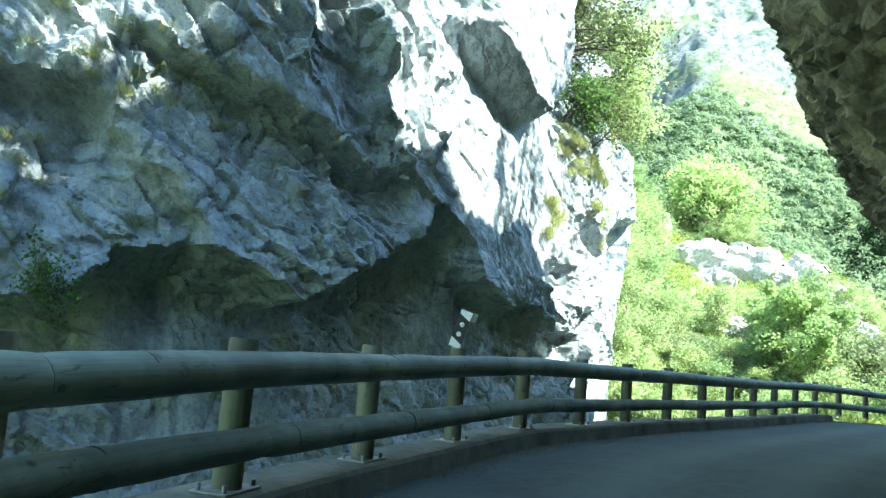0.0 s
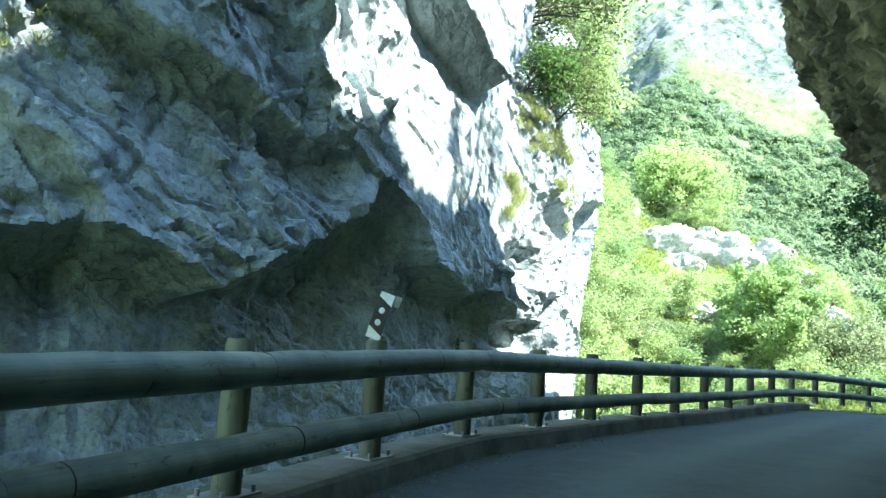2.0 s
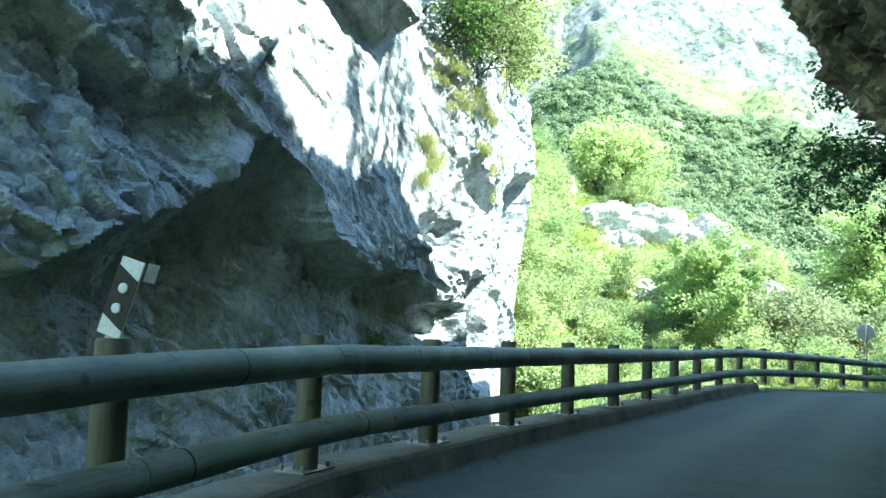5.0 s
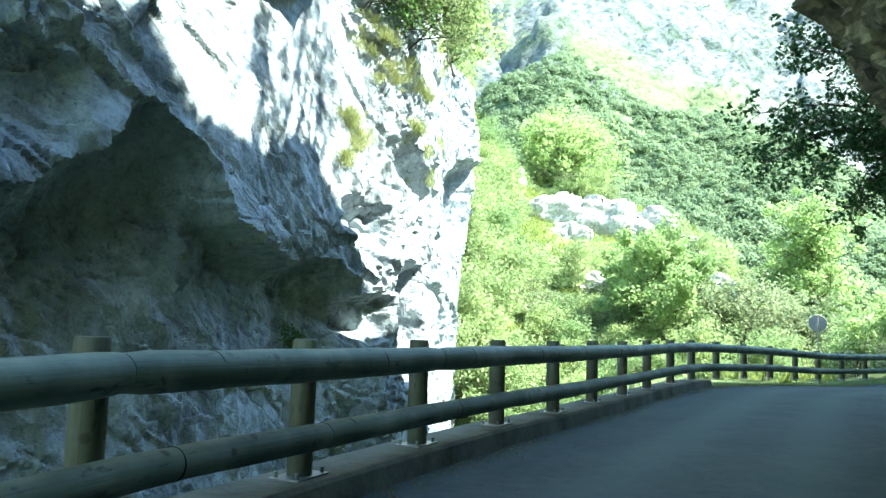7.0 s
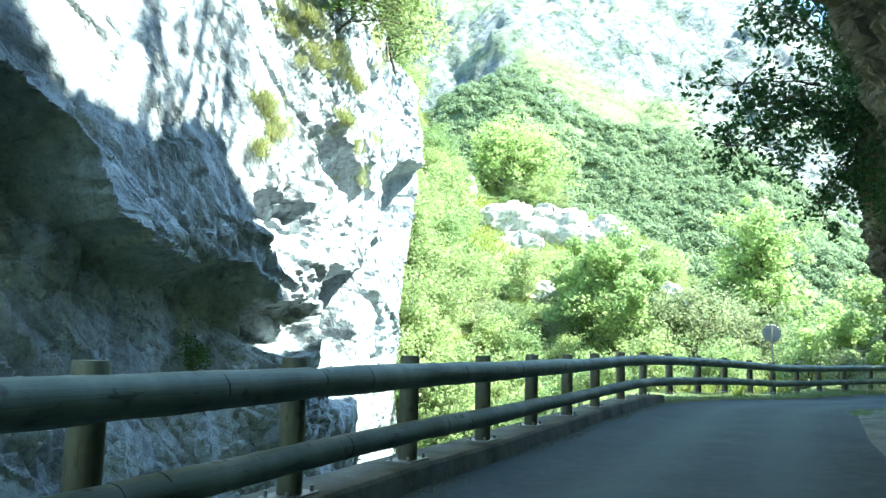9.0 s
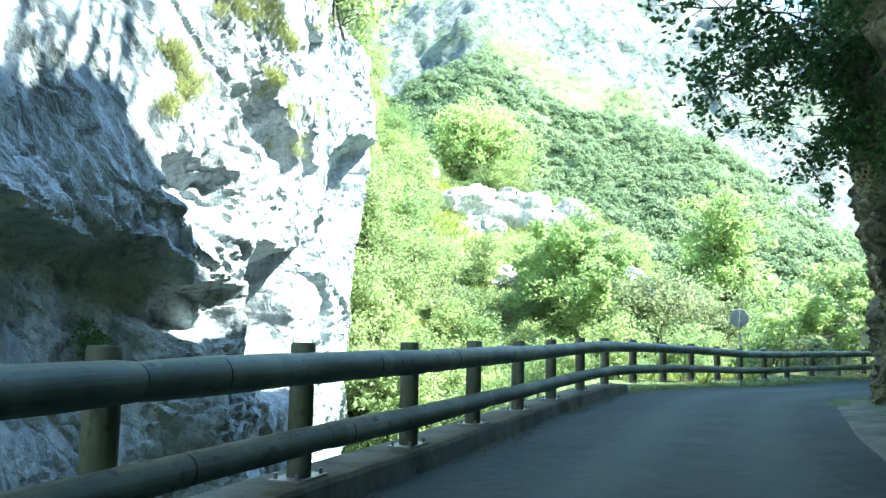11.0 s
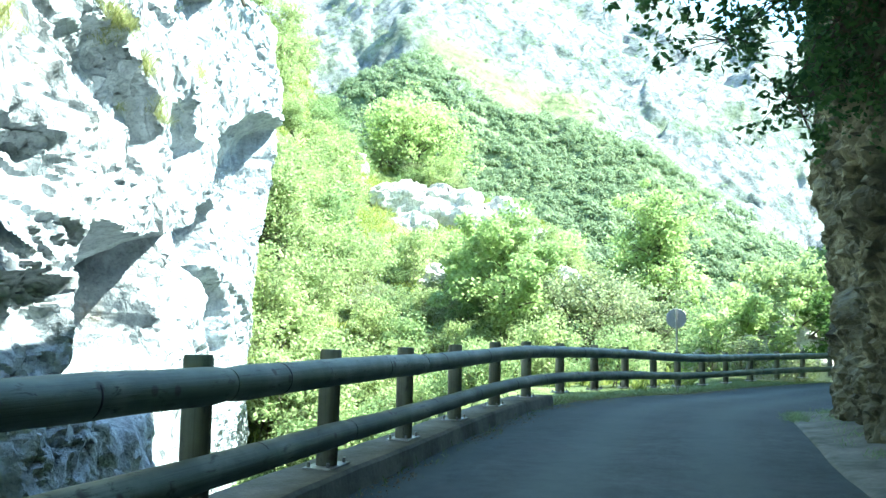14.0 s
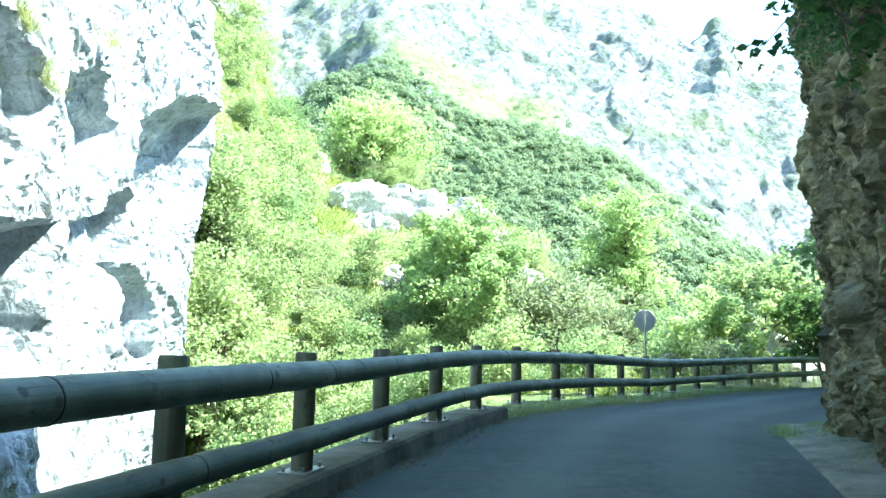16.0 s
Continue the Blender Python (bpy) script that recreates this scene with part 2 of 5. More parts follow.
def leaf_material(name, low, high, through_light=0.4, size=1.0):
    mat, nodes, links, bsdf = material(name)
    island = nodes.new("ShaderNodeNewGeometry").outputs["Random Per Island"]
    ramp = nodes.new("ShaderNodeValToRGB")
    ramp.color_ramp.elements[0].color, ramp.color_ramp.elements[1].color = (*low, 1), (*high, 1)
    links.new(island, ramp.inputs["Fac"])
    wide, _ = mottled(nodes, links, place_of(nodes), 0.5 / size, [(0.35, (0.65, 0.7, 0.6)), (0.65, (1.15, 1.1, 1.0))], 3)
    colour = mix(nodes, links, "MULTIPLY", 0.8, ramp.outputs["Color"], wide)
    links.new(colour, bsdf.inputs["Base Color"])
    bsdf.inputs["Roughness"].default_value = 0.62
    bsdf.inputs["Specular IOR Level"].default_value = 0.22
    glow = nodes.new("ShaderNodeBsdfTranslucent")
    links.new(colour, glow.inputs["Color"])
    both = nodes.new("ShaderNodeMixShader")
    both.inputs["Fac"].default_value = through_light
    links.new(bsdf.outputs["BSDF"], both.inputs[1])
    links.new(glow.outputs["BSDF"], both.inputs[2])
    links.new(both.outputs["Shader"], nodes["Material Output"].inputs["Surface"])
    return mat


ROCK_LEFT = rock_material("grey limestone", (0.48, 0.53, 0.565), (0.37, 0.415, 0.45), (0.235, 0.265, 0.295), (0.36, 0.26, 0.14), 1.0, 0.75)
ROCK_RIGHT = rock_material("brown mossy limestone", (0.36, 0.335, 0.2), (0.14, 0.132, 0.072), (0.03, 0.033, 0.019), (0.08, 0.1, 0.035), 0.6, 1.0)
ROCK_PALE = rock_material("pale rock outcrop", (0.64, 0.62, 0.58), (0.54, 0.53, 0.5), (0.42, 0.41, 0.38), (0.44, 0.4, 0.27), 1.6, 0.6)
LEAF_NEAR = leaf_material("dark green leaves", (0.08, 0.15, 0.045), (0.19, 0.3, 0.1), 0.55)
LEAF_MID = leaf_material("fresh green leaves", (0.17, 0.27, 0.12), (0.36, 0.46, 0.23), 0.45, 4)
# sunlit brightness is put into this green, paler than the fresh one
LEAF_SUNLIT = leaf_material("sunlit green leaves", (0.33, 0.45, 0.18), (0.52, 0.62, 0.32), 0.55, 4)
LEAF_CLIFF = leaf_material("olive green leaves", (0.11, 0.16, 0.06), (0.28, 0.33, 0.15), 0.5)
LEAF_YELLOW = leaf_material("yellow green leaves", (0.27, 0.365, 0.15), (0.47, 0.54, 0.29), 0.45, 4)
LEAF_GREY = leaf_material("grey green leaves", (0.2, 0.26, 0.14), (0.4, 0.44, 0.27), 0.45, 4)
LEAF_FAR = leaf_material("distant forest leaves", (0.2, 0.275, 0.17), (0.29, 0.37, 0.225), 0.5, 5)
# dimmer green: the dark backlit look is put into the leaf colour
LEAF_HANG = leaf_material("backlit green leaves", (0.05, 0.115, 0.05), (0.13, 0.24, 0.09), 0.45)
GRASS_GREEN = leaf_material("tall grass", (0.16, 0.24, 0.05), (0.4, 0.42, 0.14), 0.4, 4)
GRASS = leaf_material("dry grass", (0.24, 0.29, 0.09), (0.48, 0.48, 0.25), 0.45, 2)
LEAF_OLIVE = leaf_material("dusky olive leaves", (0.07, 0.1, 0.045), (0.21, 0.25, 0.12), 0.45)


def plain(name, scale, colours, roughness, bumps=(), detail=8.0):
    mat, nodes, links, bsdf = material(name)
    at = place_of(nodes)
    colour, fac = mottled(nodes, links, at, scale, colours, detail, 0.65)
    fine, grain = mottled(nodes, links, at, scale * 14, [(0.3, (0.7, 0.7, 0.7)), (0.65, (1.15, 1.15, 1.15))], 5, 0.7)
    links.new(mix(nodes, links, "MULTIPLY", 0.7, colour, fine), bsdf.inputs["Base Color"])
    bsdf.inputs["Roughness"].default_value = roughness
    n = bump(nodes, links, grain, 0.3, 0.02)
    for size, strength, depth in bumps:
        tex = nodes.new("ShaderNodeTexNoise")
        tex.inputs["Scale"].default_value, tex.inputs["Detail"].default_value = size, 4
        links.new(at, tex.inputs["Vector"])
        n = bump(nodes, links, tex.outputs["Fac"], strength, depth, n)
    links.new(n, bsdf.inputs["Normal"])
    return mat


def asphalt_material():
    """Old asphalt: speckled stone, paler wheel tracks, repairs and dark seams."""
    mat, nodes, links, bsdf = material("worn asphalt")
    where = place_of(nodes)
    colour, _ = mottled(nodes, links, where, 0.45, [(0.3, (0.018, 0.028, 0.026)), (0.55, (0.031, 0.044, 0.041)), (0.75, (0.053, 0.069, 0.064))], 8, 0.65)
    speck, stones = mottled(nodes, links, where, 55, [(0.35, (0.6, 0.6, 0.6)), (0.55, (1, 1, 1)), (0.7, (1.6, 1.58, 1.52))], 3, 0.6)
    colour = mix(nodes, links, "MULTIPLY", 1.0, colour, speck)
    worn, _ = mottled(nodes, links, where, 6.0, [(0.38, (0.68, 0.69, 0.7)), (0.5, (1, 1, 1)), (0.64, (1.3, 1.29, 1.26))], 7, 0.65)
    colour = mix(nodes, links, "MULTIPLY", 1.0, colour, worn)
    at = nodes.new("ShaderNodeAttribute")
    at.attribute_name = "across"
    wave = nodes.new("ShaderNodeMath")
    wave.operation = "SINE"
    scaled = nodes.new("ShaderNodeMath")
    scaled.operation, scaled.inputs[1].default_value = "MULTIPLY", 4.2
    links.new(at.outputs["Fac"], scaled.inputs[0])
    links.new(scaled.outputs["Value"], wave.inputs[0])
    track = nodes.new("ShaderNodeMapRange")
    track.inputs["From Min"].default_value, track.inputs["From Max"].default_value = -0.6, 1.0
    track.inputs["To Min"].default_value, track.inputs["To Max"].default_value = 0.0, 0.45
    links.new(wave.outputs["Value"], track.inputs["Value"])
    colour = mix(nodes, links, "MIX", track.outputs["Result"], colour, (0.066, 0.09, 0.08))
    patch, _ = mottled(nodes, links, where, 0.9, [(0.62, (0, 0, 0)), (0.66, (0.55, 0.55, 0.55))], 3, 0.5, 0.6)
    colour = mix(nodes, links, "MIX", patch, colour, (0.034, 0.041, 0.039))
    links.new(colour, bsdf.inputs["Base Color"])
    bsdf.inputs["Roughness"].default_value = 0.75
    bsdf.inputs["Specular IOR Level"].default_value = 0.3
    links.new(bump(nodes, links, stones, 0.5, 0.012), bsdf.inputs["Normal"])
    return mat


ASPHALT = asphalt_material()
CONCRETE = plain("weathered concrete", 1.4, [(0.32, (0.045, 0.055, 0.028)), (0.5, (0.13, 0.13, 0.1)), (0.7, (0.21, 0.205, 0.165))], 0.85, [(30, 0.5, 0.01)])


def wood_material(name, dark, mid, pale):
    """Debarked round timber: silvery, with green film, drying checks along it and dark knots."""
    mat, nodes, links, bsdf = material(name)
    at = nodes.new("ShaderNodeAttribute")
    at.attribute_name = "lengthwise"
    where = place_of(nodes)
    colour, _ = mottled(nodes, links, where, 1.3, [(0.3, dark), (0.5, mid), (0.7, pale)], 7, 0.6)
    stretch = nodes.new("ShaderNodeMapping")
    stretch.inputs["Scale"].default_value = (1.2, 60, 60)
    links.new(at.outputs["Vector"], stretch.inputs["Vector"])
    grain, lines = mottled(nodes, links, stretch.outputs["Vector"], 1.0, [(0.36, (0.45, 0.44, 0.42)), (0.5, (0.95, 0.95, 0.95)), (0.7, (1.15, 1.15, 1.12))], 5, 0.65)
    colour = mix(nodes, links, "MULTIPLY", 0.4, colour, grain)
    flecks = nodes.new("ShaderNodeMapping")
    flecks.inputs["Scale"].default_value = (5, 16, 16)
    links.new(at.outputs["Vector"], flecks.inputs["Vector"])
    scuff, _ = mottled(nodes, links, flecks.outputs["Vector"], 1.0, [(0.58, (0, 0, 0)), (0.64, (0.85, 0.85, 0.85))], 7, 0.7, 0.6)
    colour = mix(nodes, links, "MIX", scuff, colour, (0.06, 0.065, 0.05))
    knots = nodes.new("ShaderNodeTexVoronoi")
    knots.inputs["Scale"].default_value = 4.2
    links.new(where, knots.inputs["Vector"])
    spot = nodes.new("ShaderNodeMapRange")
    spot.inputs["From Min"].default_value, spot.inputs["From Max"].default_value = 0.09, 0.15
    spot.inputs["To Min"].default_value, spot.inputs["To Max"].default_value = 0.8, 0.0
    links.new(knots.outputs["Distance"], spot.inputs["Value"])
    colour = mix(nodes, links, "MIX", spot.outputs["Result"], colour, (0.06, 0.05, 0.04))
    film, _ = mottled(nodes, links, where, 0.7, [(0.5, (0, 0, 0)), (0.7, (0.5, 0.5, 0.5))], 5, 0.6)
    colour = mix(nodes, links, "MIX", film, colour, (0.11, 0.155, 0.09))
    links.new(colour, bsdf.inputs["Base Color"])
    bsdf.inputs["Roughness"].default_value = 0.62
    links.new(bump(nodes, links, lines, 0.35, 0.012), bsdf.inputs["Normal"])
    return mat


WOOD = wood_material("grey weathered wood", (0.07, 0.1, 0.075), (0.14, 0.175, 0.135), (0.27, 0.31, 0.245))
WOOD_POST = wood_material("brown weathered wood", (0.06, 0.062, 0.04), (0.12, 0.118, 0.08), (0.2, 0.195, 0.14))
STEEL = plain("galvanised steel", 3.0, [(0.3, (0.3, 0.31, 0.32)), (0.7, (0.45, 0.46, 0.47))], 0.45)
STEEL.node_tree.nodes["Principled BSDF"].inputs["Metallic"].default_value = 0.8
RING_DARK = plain("dark ring cut", 6.0, [(0.3, (0.02, 0.02, 0.018)), (0.7, (0.05, 0.045, 0.04))], 0.7)
WHITE = plain("white sign paint", 3.0, [(0.3, (0.7, 0.71, 0.72)), (0.7, (0.8, 0.8, 0.8))], 0.4)
BLACK = plain("black sign paint", 3.0, [(0.3, (0.008, 0.009, 0.011)), (0.7, (0.016, 0.017, 0.02))], 0.6)
GREY_METAL = plain("grey sign back", 3.0, [(0.3, (0.3, 0.32, 0.34)), (0.7, (0.4, 0.42, 0.44))], 0.5)
LITTER = plain("dry leaf litter", 14.0, [(0.35, (0.1, 0.085, 0.055)), (0.55, (0.2, 0.165, 0.1)), (0.7, (0.33, 0.28, 0.18))], 0.9)
BARK = plain("bark", 2.0, [(0.3, (0.06, 0.05, 0.04)), (0.7, (0.16, 0.14, 0.11))], 0.9, [(12, 0.7, 0.03)])

# ---- the line of the guard rail: one place a post, 2 m apart; x, y, top of the kerb ----
POSTS = [(-2.0, -10.7, 0.15), (-2.35, -8.75, 0.15), (-2.6, -6.8, 0.15), (-2.78, -4.85, 0.15), (-2.84, -2.86, 0.15), (-2.72, -0.86, 0.13), (-2.42, 1.136, 0.12),
         (-1.964, 3.083, 0.147), (-1.395, 5.001, 0.19), (-0.649, 6.857, 0.173), (0.129, 8.7, 0.165), (0.992, 10.507, 0.164), (1.887, 12.29, 0.15),
         (2.748, 14.099, 0.15), (3.625, 15.895, 0.14), (4.523, 17.683, 0.15), (5.485, 19.437, 0.17), (6.484, 21.17, 0.165), (7.65, 22.8, 0.13), (8.95, 24.3, 0.08),
         (10.3, 25.8, 0.02), (11.7, 27.25, -0.06), (13.1, 28.7, -0.14), (14.6, 30.1, -0.18), (16.1, 31.4, -0.2), (17.7, 32.6, -0.2), (19.4, 33.7, -0.2),
         (21.1, 34.7, -0.2), (22.9, 35.6, -0.2), (24.7, 36.4, -0.2)]
LINE, LENGTH = spline(POSTS, 900)
RUN = np.linspace(0, LENGTH, 900)
AHEAD = np.gradient(LINE[:, :2], axis=0)
AHEAD /= np.linalg.norm(AHEAD, axis=1)[:, None]


def beside(s, d):
    """The place d metres to the right of the rail's line, s metres along it: x, y, height of the kerb."""
    s = np.asarray(s, float)
    x, y, z = (np.interp(s, RUN, LINE[:, n]) for n in range(3))
    tx, ty = np.interp(s, RUN, AHEAD[:, 0]), np.interp(s, RUN, AHEAD[:, 1])
    return x + d * ty, y - d * tx, z


def along(x, y):
    """For places: metres along the rail's line, and metres to the right of it."""
    x, y = np.asarray(x, float), np.asarray(y, float)
    s, d = np.empty(len(x)), np.empty(len(x))
    for a in range(0, len(x), 4000):
        dx, dy = x[a:a + 4000, None] - LINE[None, ::3, 0], y[a:a + 4000, None] - LINE[None, ::3, 1]
        n = (dx * dx + dy * dy).argmin(1)
        i = np.arange(len(n))
        s[a:a + 4000] = RUN[::3][n]
        side = dx[i, n] * AHEAD[::3][n, 1] - dy[i, n] * AHEAD[::3][n, 0]
        d[a:a + 4000] = np.sign(side) * np.hypot(dx[i, n], dy[i, n])
    return s, d


# ---- ground: one sheet, from the gorge to the mountains ----
HUB = (2.0, 5.0)
AZ = (-180, -60, -30, -10, -1.4, 1, 4, 8.7, 12.8, 15.7, 18.8, 22, 26, 35, 50, 180)
SPUR = (10, 24, 27, 25, 20, 15, 12, 10.4, 9.4, 8.3, 5.6, 2.3, 0, 0, 2, 10)
FAZ = (-180, -30, -10, 0.8, 3.3, 6.6, 8.3, 12.6, 18.7, 20.3, 23.9, 28.3, 31.8, 34.6, 45, 180)
FOREST = (14, 19, 17, 16.2, 18.1, 19.4, 18.8, 16.3, 14.4, 13.8, 12.2, 9.4, 7.7, 5.6, 4, 10)
MAZ = (-10, 3, 6.6, 8.3, 10.8, 15, 18.7, 20.7, 24, 45)
MEADOW = (0.1, 0.2, 0.3, 1.1, 1.5, 1.4, 0.8, 0.2, 0.1, 0.1)
RAZ = (-180, -30, 0, 10, 18, 22, 25, 27, 29.5, 31.7, 33.5, 35, 37, 45, 180)
RIDGE = (22, 30, 30, 27, 24.6, 23.4, 23.0, 21.6, 20.6, 21.5, 19.6, 18.8, 17.3, 14, 20)


def far_height(r, az):
    """Height of the land past the gorge, by the way from the hub and the bearing."""
    spur = np.interp(az, AZ, SPUR)
    crest = 1.3 + 85 * np.tan(np.radians(spur))
    forest = 1.3 + 540 * np.tan(np.radians(np.interp(az, FAZ, FOREST)))
    ridge = 1.3 + 1000 * np.tan(np.radians(np.interp(az, RAZ, RIDGE)))
    t = np.clip((r - 26) / (85 - 26), 0, 1)
    z = -5 + (crest + 5) * t ** 1.05
    z = np.where(r > 85, crest + (-8 - crest) * smooth(r, 85, 200), z)
    z = np.where(r > 330, -8 + (forest + 8) * np.clip((r - 330) / 210, 0, 1) ** 1.05, z)
    meadow = 1.3 + 610 * np.tan(np.radians(np.interp(az, FAZ, FOREST) + np.interp(az, MAZ, MEADOW)))
    z = np.where(r > 540, forest + (meadow - forest) * np.clip((r - 540) / 70, 0, 1), z)
    z = np.where(r > 610, meadow + (ridge - meadow) * np.clip((r - 610) / 390, 0, 1) ** 0.9, z)
    return np.where(r > 1000, ridge * (1 - smooth(r, 1000, 1700)), z)


def near_height(s, d):
    """Height close to the road: the gorge beside the rail, the bank and the hill above the other side."""
    kerb = np.interp(s, RUN, LINE[:, 2])
    deep = 1 - smooth(s, 34, 40)
    left = kerb - 0.24 - deep * 8.5 * smooth(-d, 0.45, 4.5) - 0.06 * deep
    rise = 1 - smooth(s, 36, 44)
    right = kerb - 0.3 + rise * (14 * smooth(d, 7.5, 13) + 0.4 * np.clip(d - 12, 0, 60))
    return np.where(d < 0, left, right)


def land(x, y):
    x, y = np.asarray(x, float), np.asarray(y, float)
    r, az = np.hypot(x - HUB[0], y - HUB[1]), np.degrees(np.arctan2(x - HUB[0], y - HUB[1]))
    s, d = along(x, y)
    far, near = far_height(r, az), near_height(s, d)
    gap = np.abs(d)
    w = np.where(d < 0, smooth(gap, 4, 12), smooth(gap, 14, 60))
    w = np.where((s > LENGTH - 1.5), smooth(r, 36, 60), w)
    z = near * (1 - w) + far * w
    p = np.stack([x, y, z], 1)
    rough = fbm(p, 9, 4) * 0.9 * smooth(r, 24, 60) + fbm(p, 1.6, 3) * 0.12 * smooth(gap, 0.6, 4)
    grassy = smooth(np.interp(az, MAZ, MEADOW), 0.5, 1.4)
    rocky = smooth(r, 540, 600) * (1 - grassy) + smooth(r, 610, 700) * grassy
    return z + rough * (1 - rocky) + smooth(r, 300, 420) * fbm(p, 110, 5, 0.55) * 12 + rocky * (9 * fbm(p, 120, 5, 0.55) + 11 * facets(p * (1, 1.3, 1), 130, 2, 14)[0] + 13 * facets(p * (1, 1.3, 1), 52, 3, 12)[0] + 9 * facets(p, 22, 6, 10)[0])


def build_ground():
    az = np.radians(np.r_[np.arange(-180, -48, 4.0), np.arange(-48, -14, 0.5), np.arange(-14, 44, 0.16), np.arange(44, 48, 0.5), np.arange(48, 180, 4.0)])
    r = np.r_[0.0, np.geomspace(0.8, 200, 110), np.geomspace(206, 540, 90), np.geomspace(545, 1250, 190), 1350, 1500, 1750, 2600, 4200]
    rr, aa = np.meshgrid(r, az, indexing="ij")
    x, y = (HUB[0] + rr * np.sin(aa)).ravel(), (HUB[1] + rr * np.cos(aa)).ravel()
    z = land(x, y)
    mat, nodes, links, bsdf = material("hillside earth, grass and rock")
    at = place_of(nodes)
    green, wide = mottled(nodes, links, at, 0.16, [(0.3, (0.08, 0.13, 0.04)), (0.5, (0.18, 0.24, 0.08)), (0.7, (0.3, 0.3, 0.14))], 9, 0.65)
    stone, veins = mottled(nodes, links, at, 0.018, [(0.38, (0.085, 0.115, 0.085)), (0.46, (0.14, 0.16, 0.155)), (0.56, (0.26, 0.27, 0.275))], 12, 0.75, 0.6)
    meadow, patch = mottled(nodes, links, at, 0.006, [(0.54, (0, 0, 0)), (0.66, (0.8, 0.8, 0.8))], 10, 0.7)
    far_grass, _ = mottled(nodes, links, at, 0.03, [(0.35, (0.13, 0.18, 0.08)), (0.65, (0.24, 0.27, 0.14))], 8, 0.65)
    craggy = nodes.new("ShaderNodeMapping")
    craggy.inputs["Rotation"].default_value = (radians(35), radians(20), 0)
    craggy.inputs["Scale"].default_value = (1, 0.5, 1)
    links.new(at, craggy.inputs["Vector"])
    rubble, broken = mottled(nodes, links, craggy.outputs["Vector"], 0.11, [(0.4, (0.4, 0.44, 0.46)), (0.5, (1, 1, 1)), (0.62, (1.25, 1.24, 1.22))], 9, 0.72, 0.5)
    stone = mix(nodes, links, "MULTIPLY", 0.8, stone, rubble)
    stone = mix(nodes, links, "MIX", meadow, stone, far_grass)
    band = nodes.new("ShaderNodeAttribute")
    band.attribute_name = "meadow"
    stone = mix(nodes, links, "MIX", band.outputs["Fac"], stone, (0.16, 0.195, 0.085))
    split = nodes.new("ShaderNodeSeparateXYZ")
    links.new(at, split.inputs["Vector"])
    far = nodes.new("ShaderNodeMapRange")
    far.inputs["From Min"].default_value, far.inputs["From Max"].default_value = 380, 480
    links.new(split.outputs["Y"], far.inputs["Value"])
    woods = nodes.new("ShaderNodeAttribute")
    woods.attribute_name = "woods"
    litter, _ = mottled(nodes, links, at, 0.02, [(0.42, (0.08, 0.12, 0.06)), (0.62, (0.2, 0.25, 0.12))], 6)
    land_colour = mix(nodes, links, "MIX", far.outputs["Result"], green, stone)
    links.new(mix(nodes, links, "MIX", woods.outputs["Fac"], land_colour, litter), bsdf.inputs["Base Color"])
    bsdf.inputs["Roughness"].default_value = 0.95
    n = bump(nodes, links, veins, 0.8, 4)
    n = bump(nodes, links, broken, 0.9, 5, n)
    n = bump(nodes, links, chips(nodes, links, craggy.outputs["Vector"], 0.2), 0.8, 2.4, n)
    n = bump(nodes, links, wide, 0.6, 0.3, n)
    links.new(n, bsdf.inputs["Normal"])
    ob = new("ground", mesh_of("ground", np.stack([x, y, z], 1), grid_faces(len(r), len(az), True)[:, ::-1], mat))
    deg, out = np.degrees(aa).ravel(), rr.ravel()
    wobble = 3 * fbm(np.stack([x, y, 0 * x], 1), 60, 3)
    meadow = smooth(out + 2 * wobble, 540, 552) * (1 - smooth(out + 5 * wobble, 612, 655)) * smooth(deg + 0.3 * wobble, 7, 8.4) * (1 - smooth(deg + 0.3 * wobble, 19, 21.5))
    ob.data.attributes.new("meadow", "FLOAT", "POINT").data.foreach_set("value", meadow.astype(np.float32))
    woods = smooth(out, 325, 345) * (1 - smooth(out + 6 * wobble, 525, 545))
    ob.data.attributes.new("woods", "FLOAT", "POINT").data.foreach_set("value", woods.astype(np.float32))
    tagged(ob, "steep grassy valley sides rising to bare limestone mountains", "ground", kind="structure")


build_ground()

# ---- road ----
def build_road():
    s = np.linspace(0, LENGTH, 240)
    d = np.linspace(0.2, 5.6, 28)
    ss, dd = np.meshgrid(s, d, indexing="ij")
    x, y, z = beside(ss.ravel(), dd.ravel())
    z = z - 0.2 + 0.03 * np.sin(np.clip((dd.ravel() - 0.3) / 4.6, 0, 1) * np.pi)
    z = z + 0.008 * fbm(np.stack([x, y, z], 1), 0.9, 3)
    me = mesh_of("road", np.stack([x, y, z], 1), grid_faces(len(s), len(d)), ASPHALT)
    me.flip_normals()
    me.attributes.new("across", "FLOAT", "POINT").data.foreach_set("value", dd.ravel().astype(np.float32))
    tagged(new("road", me), "narrow grey asphalt road curving round the rock", "road", kind="structure")
    # the concrete beam that carries the posts
    s = np.linspace(0, 34.8, 180)
    profile = [(-0.3, -0.6), (-0.3, -0.02), (-0.28, 0.0), (0.22, 0.0), (0.25, -0.03), (0.28, -0.26)]
    rows = []
    for dp, zp in profile:
        x, y, z = beside(s, np.full(len(s), dp))
        rows.append(np.stack([x, y, z + zp + 0.006 * perlin(np.stack([x * 3, y * 3, z * 0 + dp * 9], 1))], 1))
    v = np.stack(rows, 1).reshape(-1, 3)
    me = mesh_of("kerb", v, grid_faces(len(s), len(profile)), CONCRETE, True)
    me.flip_normals()
    tagged(new("kerb", me), "low weathered concrete kerb carrying the guard rail posts", "kerb", kind="structure")


build_road()

